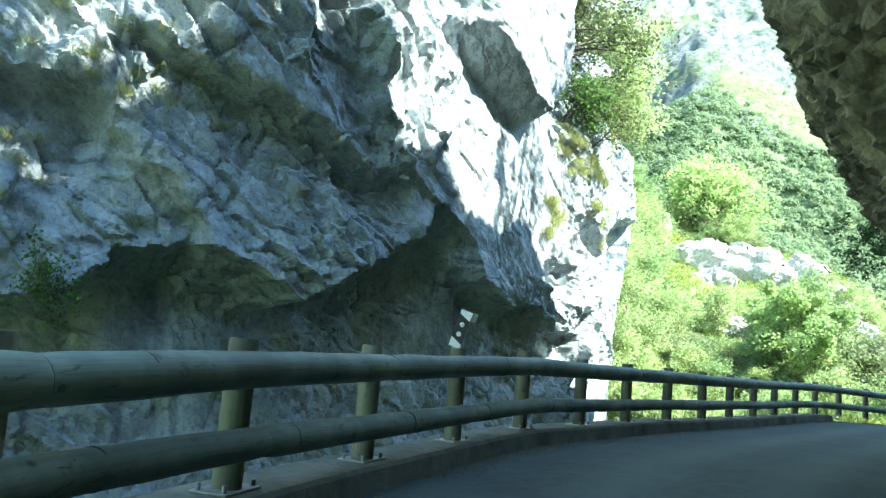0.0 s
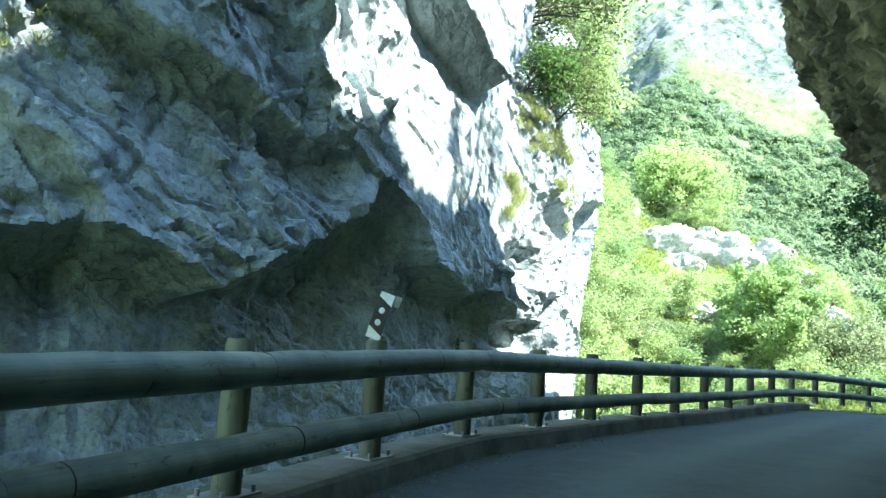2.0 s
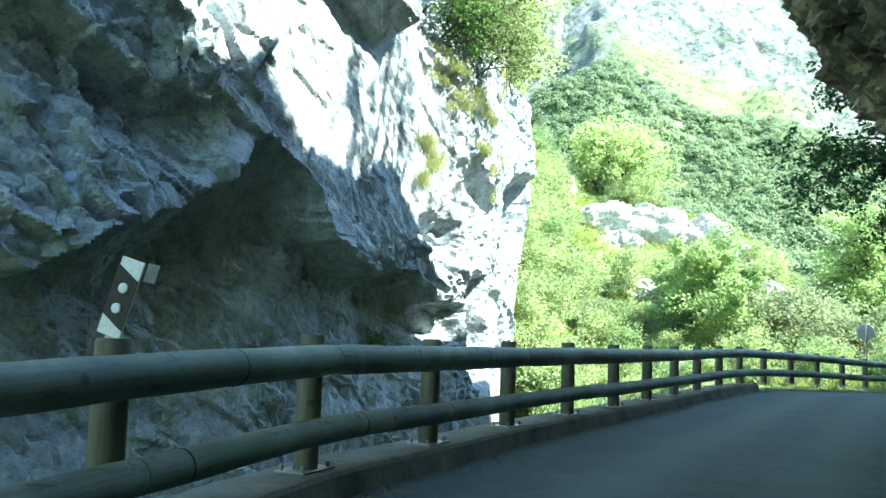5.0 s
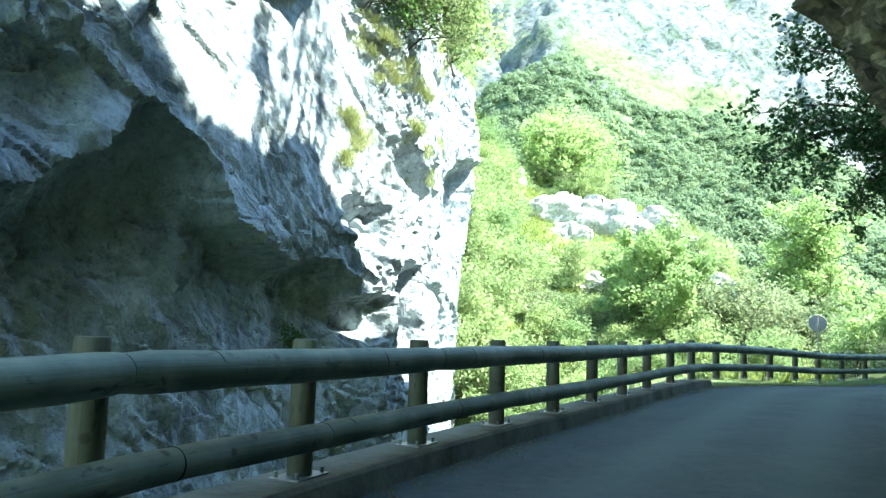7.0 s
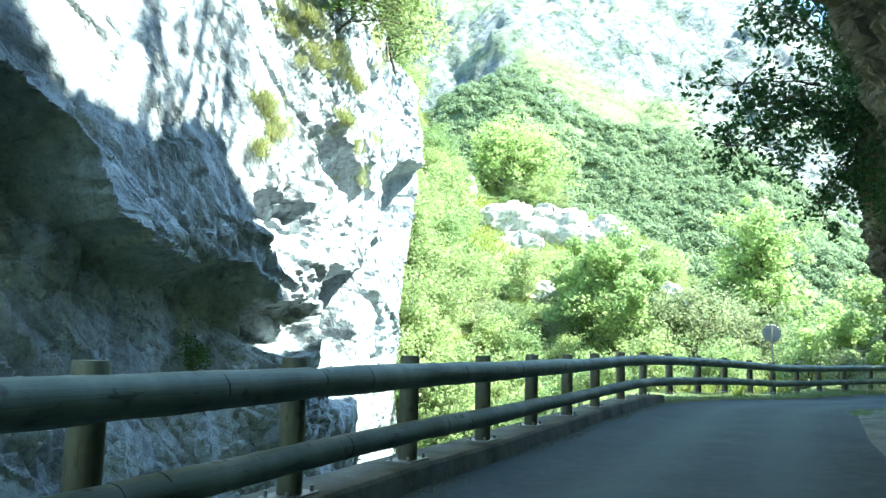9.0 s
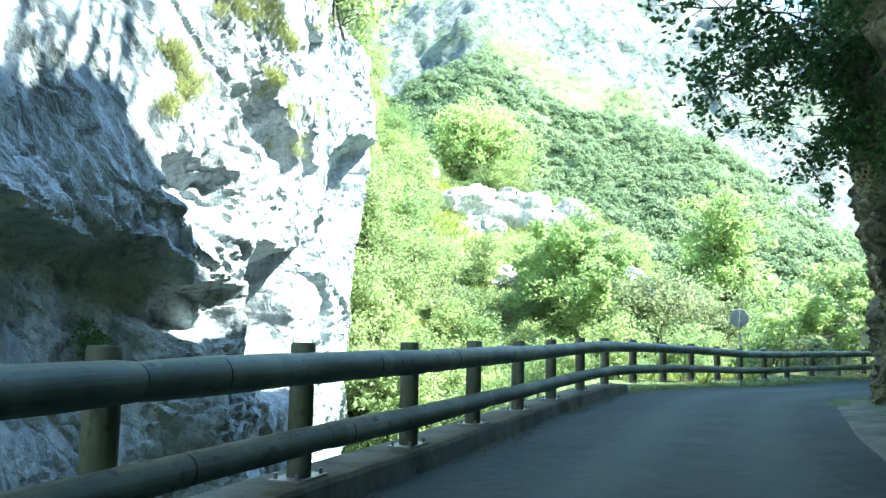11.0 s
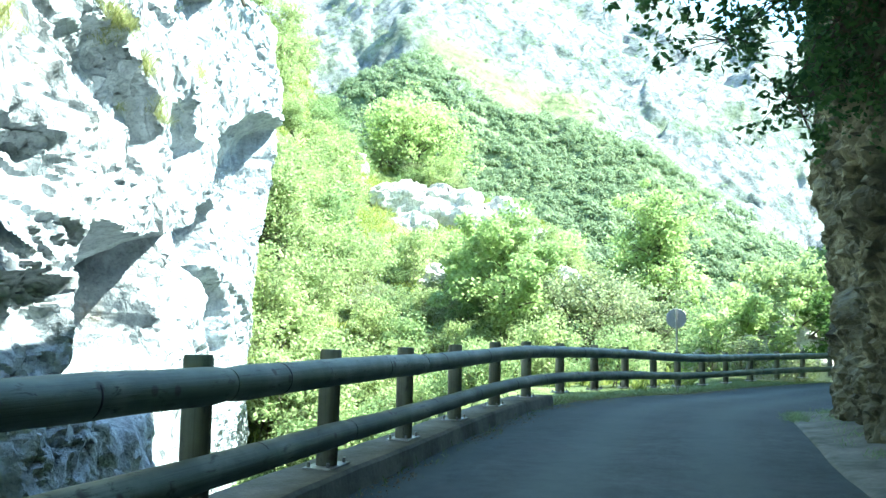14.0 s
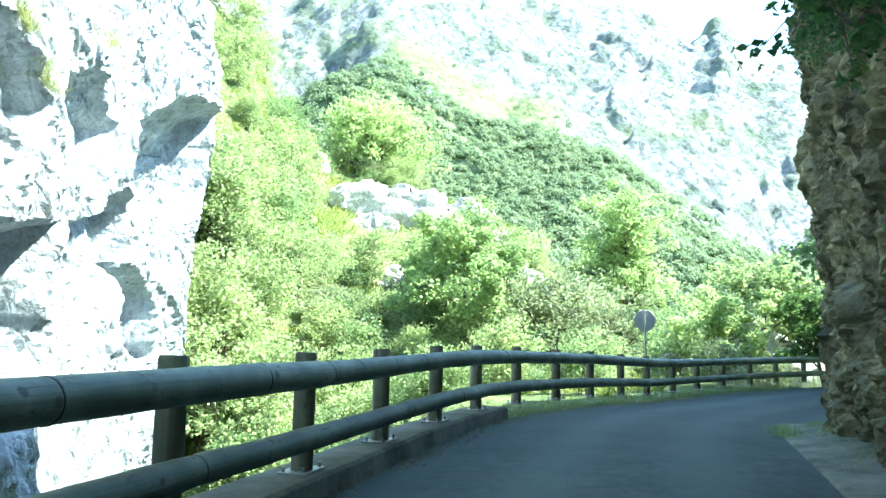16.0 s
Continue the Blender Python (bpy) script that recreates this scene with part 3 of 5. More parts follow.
# ---- the cliff across the gorge ----
CLIFF = [(-17, -8), (-14.5, -2), (-11.5, 2.5), (-8.6, 5.4), (-6.3, 8.0), (-5.0, 10.7), (-3.5, 13.7), (-2.3, 16.4), (-1.4, 18.4), (-0.7, 20), (-0.4, 22.3), (-0.3, 24.5), (-0.2, 28.5), (0.3, 31.5), (1.0, 33.5), (0.9, 35.5), (-1, 38), (-6, 41), (-12, 44)]
CLINE, CLEN = spline(CLIFF, 1000)
CRUN = np.linspace(0, CLEN, 1000)
CTAN = np.gradient(CLINE, axis=0)
CTAN /= np.linalg.norm(CTAN, axis=1)[:, None]


def recess(y, z, edge, foot, depth, fade, soft=0.3):
    """How far the rock below an overhang's edge lies back. edge and foot: lines of (y, z), the lip and where its underside meets the rock behind; the hollow runs out over fade metres further down."""
    (ey, ez), (fy, fz) = zip(*edge), zip(*foot)
    lip = np.interp(y, ey, ez)
    low = np.minimum(np.interp(y, fy, fz), lip - 0.1)
    under = 1 - np.clip((z - low) / (lip - low), 0, 1)
    ends = smooth(y, ey[0] - 0.05, ey[0] + soft) * (1 - smooth(y, ey[-1] - soft, ey[-1] + 0.05))
    return depth * (under ** 0.55 + 0.3 * np.sin(np.pi * under)) * ends * smooth(z, low - fade, low - 0.25 * fade)


def cliff_places(ss, zz):
    """Places on the cliff by metres along its foot and by height."""
    yy = np.interp(ss, CRUN, CLINE[:, 1])
    yy = np.where(ss > np.interp(35.4, CLINE[:920, 1], CRUN[:920]), 36.0, yy)
    flat = np.stack([ss, zz, 0 * ss], 1)
    y = yy + 0.22 * fbm(flat, 1.3, 4)
    z = zz + 0.13 * fbm(flat + 31, 1.1, 4)
    # the long overhang: two great blocks with a cleft between them, and the worn wall behind
    edge = [(2.5, 1.3), (4.9, 1.5), (5.4, 1.6), (5.9, 2.4), (6.9, 2.6), (7.9, 2.2), (8.6, 2.0), (9.7, 2.5), (10.9, 3.0), (11.7, 3.5), (12.0, 4.4), (12.6, 4.55), (13.4, 4.2), (13.9, 3.5), (14.2, 2.9), (14.7, 2.58), (15.4, 2.52), (16.6, 2.7), (17.6, 2.6), (18.3, 2.2), (19.0, 1.5)]
    foot = [(2.5, 0.6), (5.9, 0.75), (6.8, 1.0), (7.6, 1.25), (8.7, 1.1), (10.3, 1.2), (12.1, 1.8), (12.8, 2.4), (14.0, 2.45), (15.0, 2.1), (15.9, 1.65), (17.4, 1.35), (18.8, 1.2), (19.0, 1.2)]
    depth = np.interp(y, (5, 7, 9, 12, 13.5, 15.5, 17.5, 18.6, 19), (1.2, 1.7, 2.0, 1.55, 1.15, 1.05, 0.9, 0.5, 0))
    off = -recess(y, z, edge, foot, depth, 14)
    # undersides and hollows
    # a block that juts out high up, its side turned from the sun
    rise = (z - 7.25) + 0.33 * (y - 15.3)
    side = 15.0 + 0.8 * np.clip(z - 7.2, 0, 1.6)
    off = off + 1.05 * np.clip(rise / 0.8, 0, 1) * smooth(y, 11.8, 13.0) * (1 - smooth(y, side, side + 0.3))
    # the first great block leans back above its lip, under a second, smaller overhang
    lean = smooth(y, 5.2, 6.4) * (1 - smooth(y, 9.6, 11.6))
    off = off + lean * (0.25 - 0.24 * np.clip(z - 2.2, 0, 2.8) + 0.75 * smooth(z + 0.3 * (y - 8), 5.0, 5.5))
    off = off - recess(y, z, [(17.3, 4.0), (18.2, 4.25), (19.1, 4.15)], [(17.3, 3.95), (18.0, 3.6), (18.4, 3.35), (19.1, 3.8)], 0.5, 0.6)
    off = off - recess(y, z, [(19.0, 5.7), (19.8, 5.9), (20.6, 5.7), (21.6, 5.5), (22.3, 4.95)], [(19.0, 5.5), (20.1, 5.1), (20.9, 4.75), (22.3, 4.65)], 0.55, 0.7)
    off = off - recess(y, z, [(22.6, 8.5), (25.0, 9.3), (27.4, 9.7)], [(22.6, 8.2), (24.4, 8.5), (27.4, 9.5)], 0.6, 1.5)
    off = off - recess(y, z, [(28.8, 6.4), (29.9, 6.9), (32.2, 8.1), (34.6, 8.4)], [(28.8, 6.0), (31.4, 6.5), (32.6, 5.7), (33.4, 6.4), (34.6, 7.4)], 1.3, 2.2)
    off = off - recess(y, z, [(19.6, 3.0), (20.5, 2.9), (22.3, 3.0), (23.3, 3.2)], [(19.6, 1.3), (20.6, 0.6), (22.4, 0.6), (23.3, 1.8)], 2.1, 1.0)
    off = off - recess(y, z, [(28.0, 3.0), (31.0, 2.6), (31.9, 2.2)], [(28.0, 2.6), (30.0, 1.4), (31.9, 1.5)], 0.85, 1.4)
    off = off - recess(y, z, [(18.1, 1.95), (18.8, 2.05), (19.5, 1.95)], [(18.1, 1.65), (18.8, 1.5), (19.5, 1.65)], 0.55, 0.6)
    off = off - recess(y, z, [(23.6, 3.4), (25.8, 3.7), (28.4, 4.7), (29.0, 4.2)], [(23.6, 2.3), (25.8, 2.4), (27.2, 3.4), (29.0, 3.9)], 0.95, 1.6)
    off = off - recess(y, z, [(23.4, 6.0), (25.2, 6.5), (26.6, 5.7)], [(23.4, 5.5), (25.0, 5.5), (26.6, 5.2)], 0.6, 1.5)
    off = off - recess(y, z, [(4.2, 5.2), (5.6, 4.7), (6.1, 3.75), (6.6, 3.35), (7.1, 2.7)], [(4.2, 4.8), (5.3, 4.1), (5.8, 3.4), (6.3, 2.75), (7.1, 2.5)], 0.6, 2.0)
    off = off - recess(y, z, [(8.0, 8.2), (9.4, 7.6), (9.9, 6.0), (10.3, 4.95), (11.3, 4.7)], [(8.0, 7.2), (9.0, 6.3), (9.5, 5.0), (11.3, 4.3)], 0.4, 1.6)
    # the far buttress swells at mid height; the rim leans back, with a gully where trees root
    end = smooth(yy, 28, 33)
    off = off + end * np.interp(zz, (-6, 1, 3, 5.5, 8.3, 10, 13), (-0.5, -0.6, -0.55, -0.4, 0.3, -0.05, -0.3))
    rim = 9.2 + 4.5 * (1 - smooth(yy, 16.4, 17.4)) + 2.2 * smooth(yy, 19.5, 22)
    off = off - 0.75 * np.clip(zz - rim, 0, None) ** 1.15 - 0.9 * smooth(yy, 16.8, 17.4) * (1 - smooth(yy, 18.6, 20.4)) * smooth(zz, 7.6, 9.4)
    nx, ny = np.interp(ss, CRUN, CTAN[:, 1]), -np.interp(ss, CRUN, CTAN[:, 0])
    x, yp = np.interp(ss, CRUN, CLINE[:, 0]) + nx * off, np.interp(ss, CRUN, CLINE[:, 1]) + ny * off
    p = np.stack([x, yp, zz], 1)
    # the beds dip along the face: stretch the blocks along them
    dip = np.stack([(ss * 0.81 - zz * 0.59) / 2.6, ss * 0.59 + zz * 0.81, off * 0.5], 1)
    dip = dip + 0.06 * np.stack([fbm(p, 1.6, 2), fbm(p + 40, 1.6, 2), 0 * ss], 1)
    big, wide_joint = facets(dip, 1.9, 1, 30)
    mid, joint = facets(dip * (1.2, 1, 1), 0.72, 9, 26)
    small, thin = facets(dip * (1.4, 1, 1), 0.27, 4, 16)
    bed = dip[:, 1] / 0.5 + 0.5 * fbm(p, 2.0, 2)
    ledge = bed - np.floor(bed)
    broken = smooth(fbm(p + 9, 2.2, 3), -0.25, 0.35)
    face = smooth(yy, 11.6, 13.2) * (1 - smooth(yy, 16.6, 18.2)) * smooth(zz, 2.6, 3.6)
    worn = (1 - smooth(zz, 1.6, 2.6)) * (1 - smooth(yy, 17.8, 19.2))
    block = smooth(yy, 5, 6.5) * (1 - smooth(yy, 10.5, 12)) * smooth(zz, 2.0, 2.6) * (1 - smooth(zz, 5.0, 6.0))
    rough = (1 - 0.78 * face) * (1 - 0.6 * worn) * (1 - 0.45 * smooth(yy, 18.5, 20)) * (1 - 0.5 * smooth(yy, 19, 20.5) * (1 - smooth(zz, 0.2, 1.4)))
    push = 0.2 * fbm(p, 3.2, 2) + 0.34 * smooth(yy, 17, 19) * (0.4 - np.abs(fbm(p * (1, 1, 0.6) + 5, 1.5, 4))) + rough * ((0.34 - 0.2 * smooth(yy, 17, 19) - 0.17 * block) * big + (0.23 - 0.12 * smooth(yy, 17, 19) - 0.09 * block) * mid + (0.06 + 0.1 * broken) * small + (0.2 - 0.06 * block) * broken * np.minimum(ledge, (1 - ledge) * 6) * (1 - 0.75 * smooth(yy, 14, 18)))
    push = push - rough * (0.06 * (1 - smooth(joint, 0, 0.07)) + 0.09 * (1 - smooth(wide_joint, 0, 0.035)) + 0.03 * broken * (1 - smooth(thin, 0, 0.08))) + 0.012 * fbm(p, 0.2, 2)
    # upright flutes where water runs down the wall behind the overhang
    push = push + worn * 0.16 * (0.3 - np.abs(fbm(flat * (1, 0.13, 1), 0.8, 3)))
    # blistered crust in patches on the sunny end
    crust = smooth(fbm(p + 70, 1.5, 3), 0.0, 0.25) * smooth(yy, 17.3, 18.8)
    push = push + crust * (0.05 * fbm(p + 3, 0.16, 2) - 0.1 * smooth(fbm(p * (1, 1, 1.5), 0.26, 3), 0.2, 0.5))
    return p + np.stack([nx, ny, 0.25 * np.ones(len(nx))], 1) * push[:, None]


def build_cliff():
    cols = np.r_[np.arange(0, 9, 0.3), np.arange(9, CLEN - 11, 0.046), np.arange(CLEN - 11, CLEN, 0.3)]
    z = np.r_[np.arange(-10, -2.5, 0.25), np.arange(-2.5, 11, 0.044), np.arange(11, 15, 0.1), np.arange(15, 20, 0.3)]
    zz, ss = np.meshgrid(z, cols, indexing="ij")
    p = cliff_places(ss.ravel(), zz.ravel())
    me = mesh_of("cliff", p, grid_faces(len(z), len(cols)), ROCK_LEFT)
    me.set_sharp_from_angle(angle=radians(26))
    tagged(new("cliff", me), "overhanging grey limestone cliff across the gorge", "cliff", kind="structure")


build_cliff()

# ---- the rock wall on the inner side of the road ----
def wall_depth(s, h):
    """Metres from the rail's line to the rock face."""
    ss = (4, 12, 16, 18, 20, 22, 24, 26, 28, 30, 32, 36.8, 38.5, 43)
    hs = (0.8, 2.0, 3.2, 4.2, 5.6, 7.5, 10)
    v = [(6, 5.4, 4.6, 4.1, 3.1, 2.5, 2.7), (5.6, 5.2, 4.5, 3.8, 2.9, 2.3, 2.9), (5.4, 5.0, 4.1, 3.6, 2.95, 2.6, 3.5), (5.4, 5.0, 4.1, 3.5, 3.0, 2.6, 4.1), (5.3, 4.9, 4.15, 3.5, 2.75, 2.5, 4.2), (5.3, 5.0, 4.35, 3.9, 3.2, 3.4, 4.5), (5.3, 5.05, 4.6, 4.25, 3.85, 4.1, 4.6),
         (5.2, 5.0, 4.7, 4.5, 4.3, 4.3, 4.5), (5.2, 4.9, 4.55, 4.5, 4.5, 4.5, 4.5), (5.3, 5.1, 4.85, 4.8, 4.8, 4.8, 4.8), (5.3, 5.15, 5.05, 5.0, 5.0, 5.0, 5.0), (5.15, 5.1, 5.0, 4.9, 4.9, 5.0, 5.0), (5.5, 5.4, 5.3, 5.3, 5.3, 5.3, 5.3), (6.1, 6.1, 6.1, 6.1, 6.1, 6.1, 6.1)]
    return table(ss, hs, v, np.clip(s, 4, 43), np.clip(h, 0.8, 10))


def wall_top(s):
    """Height of the wall's unseen upper edge, shaped to shade the road and part of the cliff."""
    return np.interp(s, (0, 13, 14.5, 16.8, 18.6, 20.1, 20.8, 21.7, 22.3, 23.2, 24.3, 25.5, 26.5, 27.6, 28.8, 30, 30.7, 33.6, 35.2, 36, 36.8, 39, 43, 58), (15, 15.6, 16.0, 17.2, 18.4, 17.9, 16.2, 16.3, 16.9, 17.5, 16.0, 15.6, 16.2, 16.2, 15.5, 14.9, 13.5, 13.6, 13.6, 12, 9.6, 9.6, 10, 12))


def build_wall():
    cols = np.r_[np.arange(0, 16, 0.14), np.arange(16, 38, 0.06), np.arange(38, 58, 0.25)]
    h = np.arange(-0.6, 6.6, 0.06)
    up = np.linspace(0, 1, 26)[1:]
    hh, ss = np.meshgrid(np.r_[h, 10 + up], cols, indexing="ij")
    hh, ss = hh.ravel(), ss.ravel()
    hh = np.where(hh > 9, 6.54 + (hh - 10) * (wall_top(ss) - 6.54), hh)
    d = wall_depth(ss, hh)
    x, y, z = beside(ss, d)
    p = np.stack([x, y, hh], 1)
    x2, y2, _ = beside(ss, d - 1)
    out = np.stack([x2 - x, y2 - y, 0 * x], 1)
    big, _ = facets(p, 1.5, 21, 12)
    mid, joint = facets(p * (1, 1, 1.5), 0.42, 33, 10)
    small, thin = facets(p * (1, 1, 1.4), 0.16, 12, 8)
    push = 0.16 * fbm(p, 2.4, 3) + 0.25 * big + 0.13 * mid + 0.1 * small + 0.03 * fbm(p, 0.25, 3) - 0.07 * (1 - smooth(joint, 0, 0.12)) - 0.03 * (1 - smooth(thin, 0, 0.15))
    p = p + out * push[:, None]
    # the top runs back into the hill
    for way, rise in ((2.5, 0.3), (9, 1.0)):
        x, y, _ = beside(cols, wall_depth(cols, wall_top(cols)) + way)
        p = np.vstack([p, np.stack([x, y, wall_top(cols) + rise], 1)])
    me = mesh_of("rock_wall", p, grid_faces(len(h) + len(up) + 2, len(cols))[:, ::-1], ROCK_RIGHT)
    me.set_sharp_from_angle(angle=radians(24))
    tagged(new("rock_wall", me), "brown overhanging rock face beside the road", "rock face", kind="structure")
    # a concrete apron at its foot
    s = np.linspace(14, 38.6, 160)
    edge = 4.5 - 0.12 * smooth(s, 32, 36) + 0.9 * smooth(s, 36.8, 38.4) + 0.012 * np.sin(s * 1.7)
    rows = []
    for way, rise in ((-0.02, -0.24), (0.0, -0.178), (0.04, -0.164), (0.25, -0.15), (0.6, -0.1), (1.6, 0.02)):
        x, y, z = beside(s, edge + way)
        q = np.stack([x, y, z + rise], 1)
        rows.append(q + np.stack([0 * s, 0 * s, 0.02 * fbm(q, 0.7, 3)], 1))
    me = mesh_of("apron", np.stack(rows, 1).reshape(-1, 3), grid_faces(len(s), len(rows))[:, ::-1], CONCRETE)
    tagged(new("apron", me), "cracked concrete apron with moss under the rock face", "apron", kind="structure")


build_wall()

# ---- guard rail ----
TOP_RAIL, LOW_RAIL = 0.82, 0.31
SUNK = [0.16, 0.16, 0.16, 0.16, 0.13, 0.065, 0.025]


def build_rail():
    thing = tagged(new("guard_rail"), "grey weathered log guard rail along the road edge", "guard rail")
    v, f = rod([(0, 0, -0.02), (0, 0, 0.3), (0, 0, 0.7), (0, 0, 0.975), (0, 0, 1.0)], [0.094, 0.094, 0.094, 0.094, 0.086], 18)
    post = mesh_of("post", v, f, WOOD_POST)
    post.attributes.new("lengthwise", "FLOAT_VECTOR", "POINT").data.foreach_set("vector", v[:, ::-1].astype(np.float32).ravel())
    plate_bm = box_bm(0.42, 0.26, 0.014, 0.003)
    plate = bpy.data.meshes.new("base_plate")
    plate_bm.to_mesh(plate)
    plate_bm.free()
    plate.materials.append(STEEL)
    v, f = rod([(0, 0, 0), (0, 0, 0.045)], [0.016, 0.016], 8)
    bolt = mesh_of("bolt", v, f, STEEL)
    for n, (x, y, z) in enumerate(POSTS):
        s = 2.0 * n
        tx, ty = np.interp(RUN[-1] * n / (len(POSTS) - 1), RUN, AHEAD[:, 0]), np.interp(RUN[-1] * n / (len(POSTS) - 1), RUN, AHEAD[:, 1])
        turn = math.degrees(math.atan2(ty, tx))
        stub = 1.0 - (SUNK[n] if n < len(SUNK) else 0.0)
        part("post", post, None, thing, m=pose(x, y, z, random.uniform(-0.6, 0.6), random.uniform(-0.6, 0.6), random.uniform(0, 360)) @ Matrix.Diagonal((1, 1, stub, 1)))
        foot = part("base_plate", plate, None, thing, "galvanised base plate", m=pose(x, y, z + 0.008, 0, 0, turn))
        for bx in (-0.17, 0.17):
            for by in (-0.09, 0.09):
                part("bolt", bolt, None, foot, m=pose(bx, by, 0.004))
    spots = np.array(POSTS)
    tang = np.gradient(spots[:, :2], axis=0)
    tang /= np.linalg.norm(tang, axis=1)[:, None]
    for height, radius, odd in ((TOP_RAIL, 0.112, 0), (LOW_RAIL, 0.1, 1)):
        for n in range(odd - 2, len(POSTS) - 1, 2):
            a, b = max(n, 0), min(n + 2, len(POSTS) - 1)
            if b <= a:
                continue
            line = spots[a:b + 1] + np.c_[tang[a:b + 1, 1], -tang[a:b + 1, 0], np.zeros(b - a + 1)] * 0.19
            line[:, 2] += height
            if not odd:
                line[:, 2] -= [SUNK[k] if k < len(SUNK) else 0.0 for k in range(a, b + 1)]
            line, length = spline(line, 24)
            step = (line[-1] - line[0]) / length
            line[0] -= step * -0.006
            line[-1] -= step * 0.006
            r = radius * (1 + 0.04 * random.uniform(-1, 1)) * np.ones(24)
            r[0] = r[-1] = radius * 0.93
            v, f = rod(line, r, 20, 0.06, n + 50 * odd)
            me = mesh_of("log", v, f, WOOD)
            run = np.repeat(np.linspace(0, length, 24), 20)
            lay = np.stack([run + n * 5.3, v[:480, 2] - np.repeat(line[:, 2], 20), (v[:480, 0] - np.repeat(line[:, 0], 20)) + (v[:480, 1] - np.repeat(line[:, 1], 20))], 1)
            lay = np.vstack([lay, lay[:20], lay[-20:]])
            me.attributes.new("lengthwise", "FLOAT_VECTOR", "POINT").data.foreach_set("vector", lay.astype(np.float32).ravel())
            log = part("log", me, None, thing)
            # thin dark rings that stand in for the ring cuts in the logs
            for at in ((0.11, 0.62) if odd else (0.2, 0.71)):
                k = int(at * 23)
                mid, way = line[k], (line[k + 1] - line[k]) / np.linalg.norm(line[k + 1] - line[k])
                v, f = rod([mid - way * 0.008, mid - way * 0.006, mid + way * 0.006, mid + way * 0.008], np.array([0.97, 1.012, 1.012, 0.97]) * r[k], 20)
                part("band", mesh_of("band", v, f, RING_DARK), None, log, "thin dark ring round the log")


build_rail()

# ---- plants ----
def leaves(centres, radii, count, size, flat=0.35, seed=0, shape=1.0):
    """Leaf blades, four-cornered and slightly folded apart, in clumps."""
    g = np.random.default_rng(seed)
    centres, radii = np.asarray(centres, float), np.asarray(radii, float)
    pick = g.integers(0, len(centres), count)
    way = g.normal(size=(count, 3))
    way /= np.linalg.norm(way, axis=1)[:, None]
    way[:, 2] *= shape
    p = centres[pick] + way * (radii[pick] * g.uniform(0.25, 1.0, count) ** 0.5)[:, None]
    a = g.normal(size=(count, 3))
    a[:, 2] = a[:, 2] * 0.6 - flat
    a /= np.linalg.norm(a, axis=1)[:, None]
    n = g.normal(size=(count, 3)) * 0.8 + way * 0.5 + (0, 0, 0.7)
    b = np.cross(a, n)
    b /= np.linalg.norm(b, axis=1)[:, None] + 1e-9
    n = np.cross(a, b)
    size = size * g.uniform(0.6, 1.3, count)[:, None]
    v = np.stack([p - a * size * 0.5, p + b * size * 0.33 + n * size * 0.1, p + a * size * 0.55, p - b * size * 0.33 + n * size * 0.1], 1)
    return v.reshape(-1, 3), np.arange(count * 4).reshape(-1, 4)


def limbs(g, height, spread, trunk_r, branches, twigs, lean=0.1, start=0.25, droop=0.0, stems=1, narrow=1.0):
    """A branching skeleton: rods, and the places of the leaf clumps."""
    rods, tips = [], []
    for stem in range(stems):
        base = np.array([0, 0, -0.15]) + (g.normal(size=3) * (0.12 * spread, 0.12 * spread, 0) if stems > 1 else 0)
        top = np.array([*(g.normal(size=2) * lean * height * (1.6 if stems > 1 else 1)), height * g.uniform(0.82, 0.95)])
        bend = g.normal(size=3) * 0.05 * height * (1, 1, 0)
        t = np.linspace(0, 1, 9)[:, None]
        line = base * (1 - t) + top * t + bend * np.sin(t * np.pi)
        rods.append(rod(line, trunk_r * (1 - 0.85 * t[:, 0]), 8, 0.12, stem))
        tips.append(top)
        for k in range(branches):
            u = start + (1 - start) * (k + g.uniform(0, 0.9)) / branches
            at = base * (1 - u) + top * u + bend * np.sin(u * np.pi)
            turn = k * 2.4 + g.uniform(-0.5, 0.5)
            long = spread * (1.05 - 0.75 * u ** 1.5) * g.uniform(0.65, 1.1) * narrow
            rise = long * g.uniform(0.3, 0.8) - droop * long
            end = at + (math.cos(turn) * long, math.sin(turn) * long, rise)
            v = np.linspace(0, 1, 6)[:, None]
            arm = at * (1 - v) + end * v + np.array([0, 0, 0.12 * long]) * np.sin(v * np.pi)
            rods.append(rod(arm, trunk_r * (1 - 0.8 * u) * 0.55 * (1 - 0.8 * v[:, 0]) + 0.004, 6, 0.1, k))
            for w in range(twigs):
                q = arm[int(g.integers(2, 6))]
                tip = q + g.normal(size=3) * 0.24 * spread * (1, 1, 0.7) + (0, 0, 0.05 * spread)
                rods.append(rod([q, (q + tip) / 2 + (0, 0, 0.03), tip], [trunk_r * 0.1 + 0.004, trunk_r * 0.07 + 0.003, 0.003], 5))
                tips.append(tip)
    return rods, np.array(tips)


def make_tree(name, label, category, leaf, height, spread, count, size, seed, branches=9, twigs=4, clump=0.2, stems=1, group="", narrow=1.0, start=0.25, trunk=None, lean=0.1):
    g = np.random.default_rng(seed)
    thing = tagged(new(name), label, category, group)
    rods, tips = limbs(g, height, spread, trunk or height * 0.022, branches, twigs, lean=lean, stems=stems, narrow=narrow, start=start)
    v, f = joined(rods)
    part("trunk", mesh_of("trunk", v, f, BARK), None, thing)
    v, f = leaves(tips, clump * spread * g.uniform(0.6, 1.35, len(tips)), count, size, seed=seed, shape=0.75)
    part("crown", mesh_of("crown", v, f, leaf, True), None, thing)
    return thing


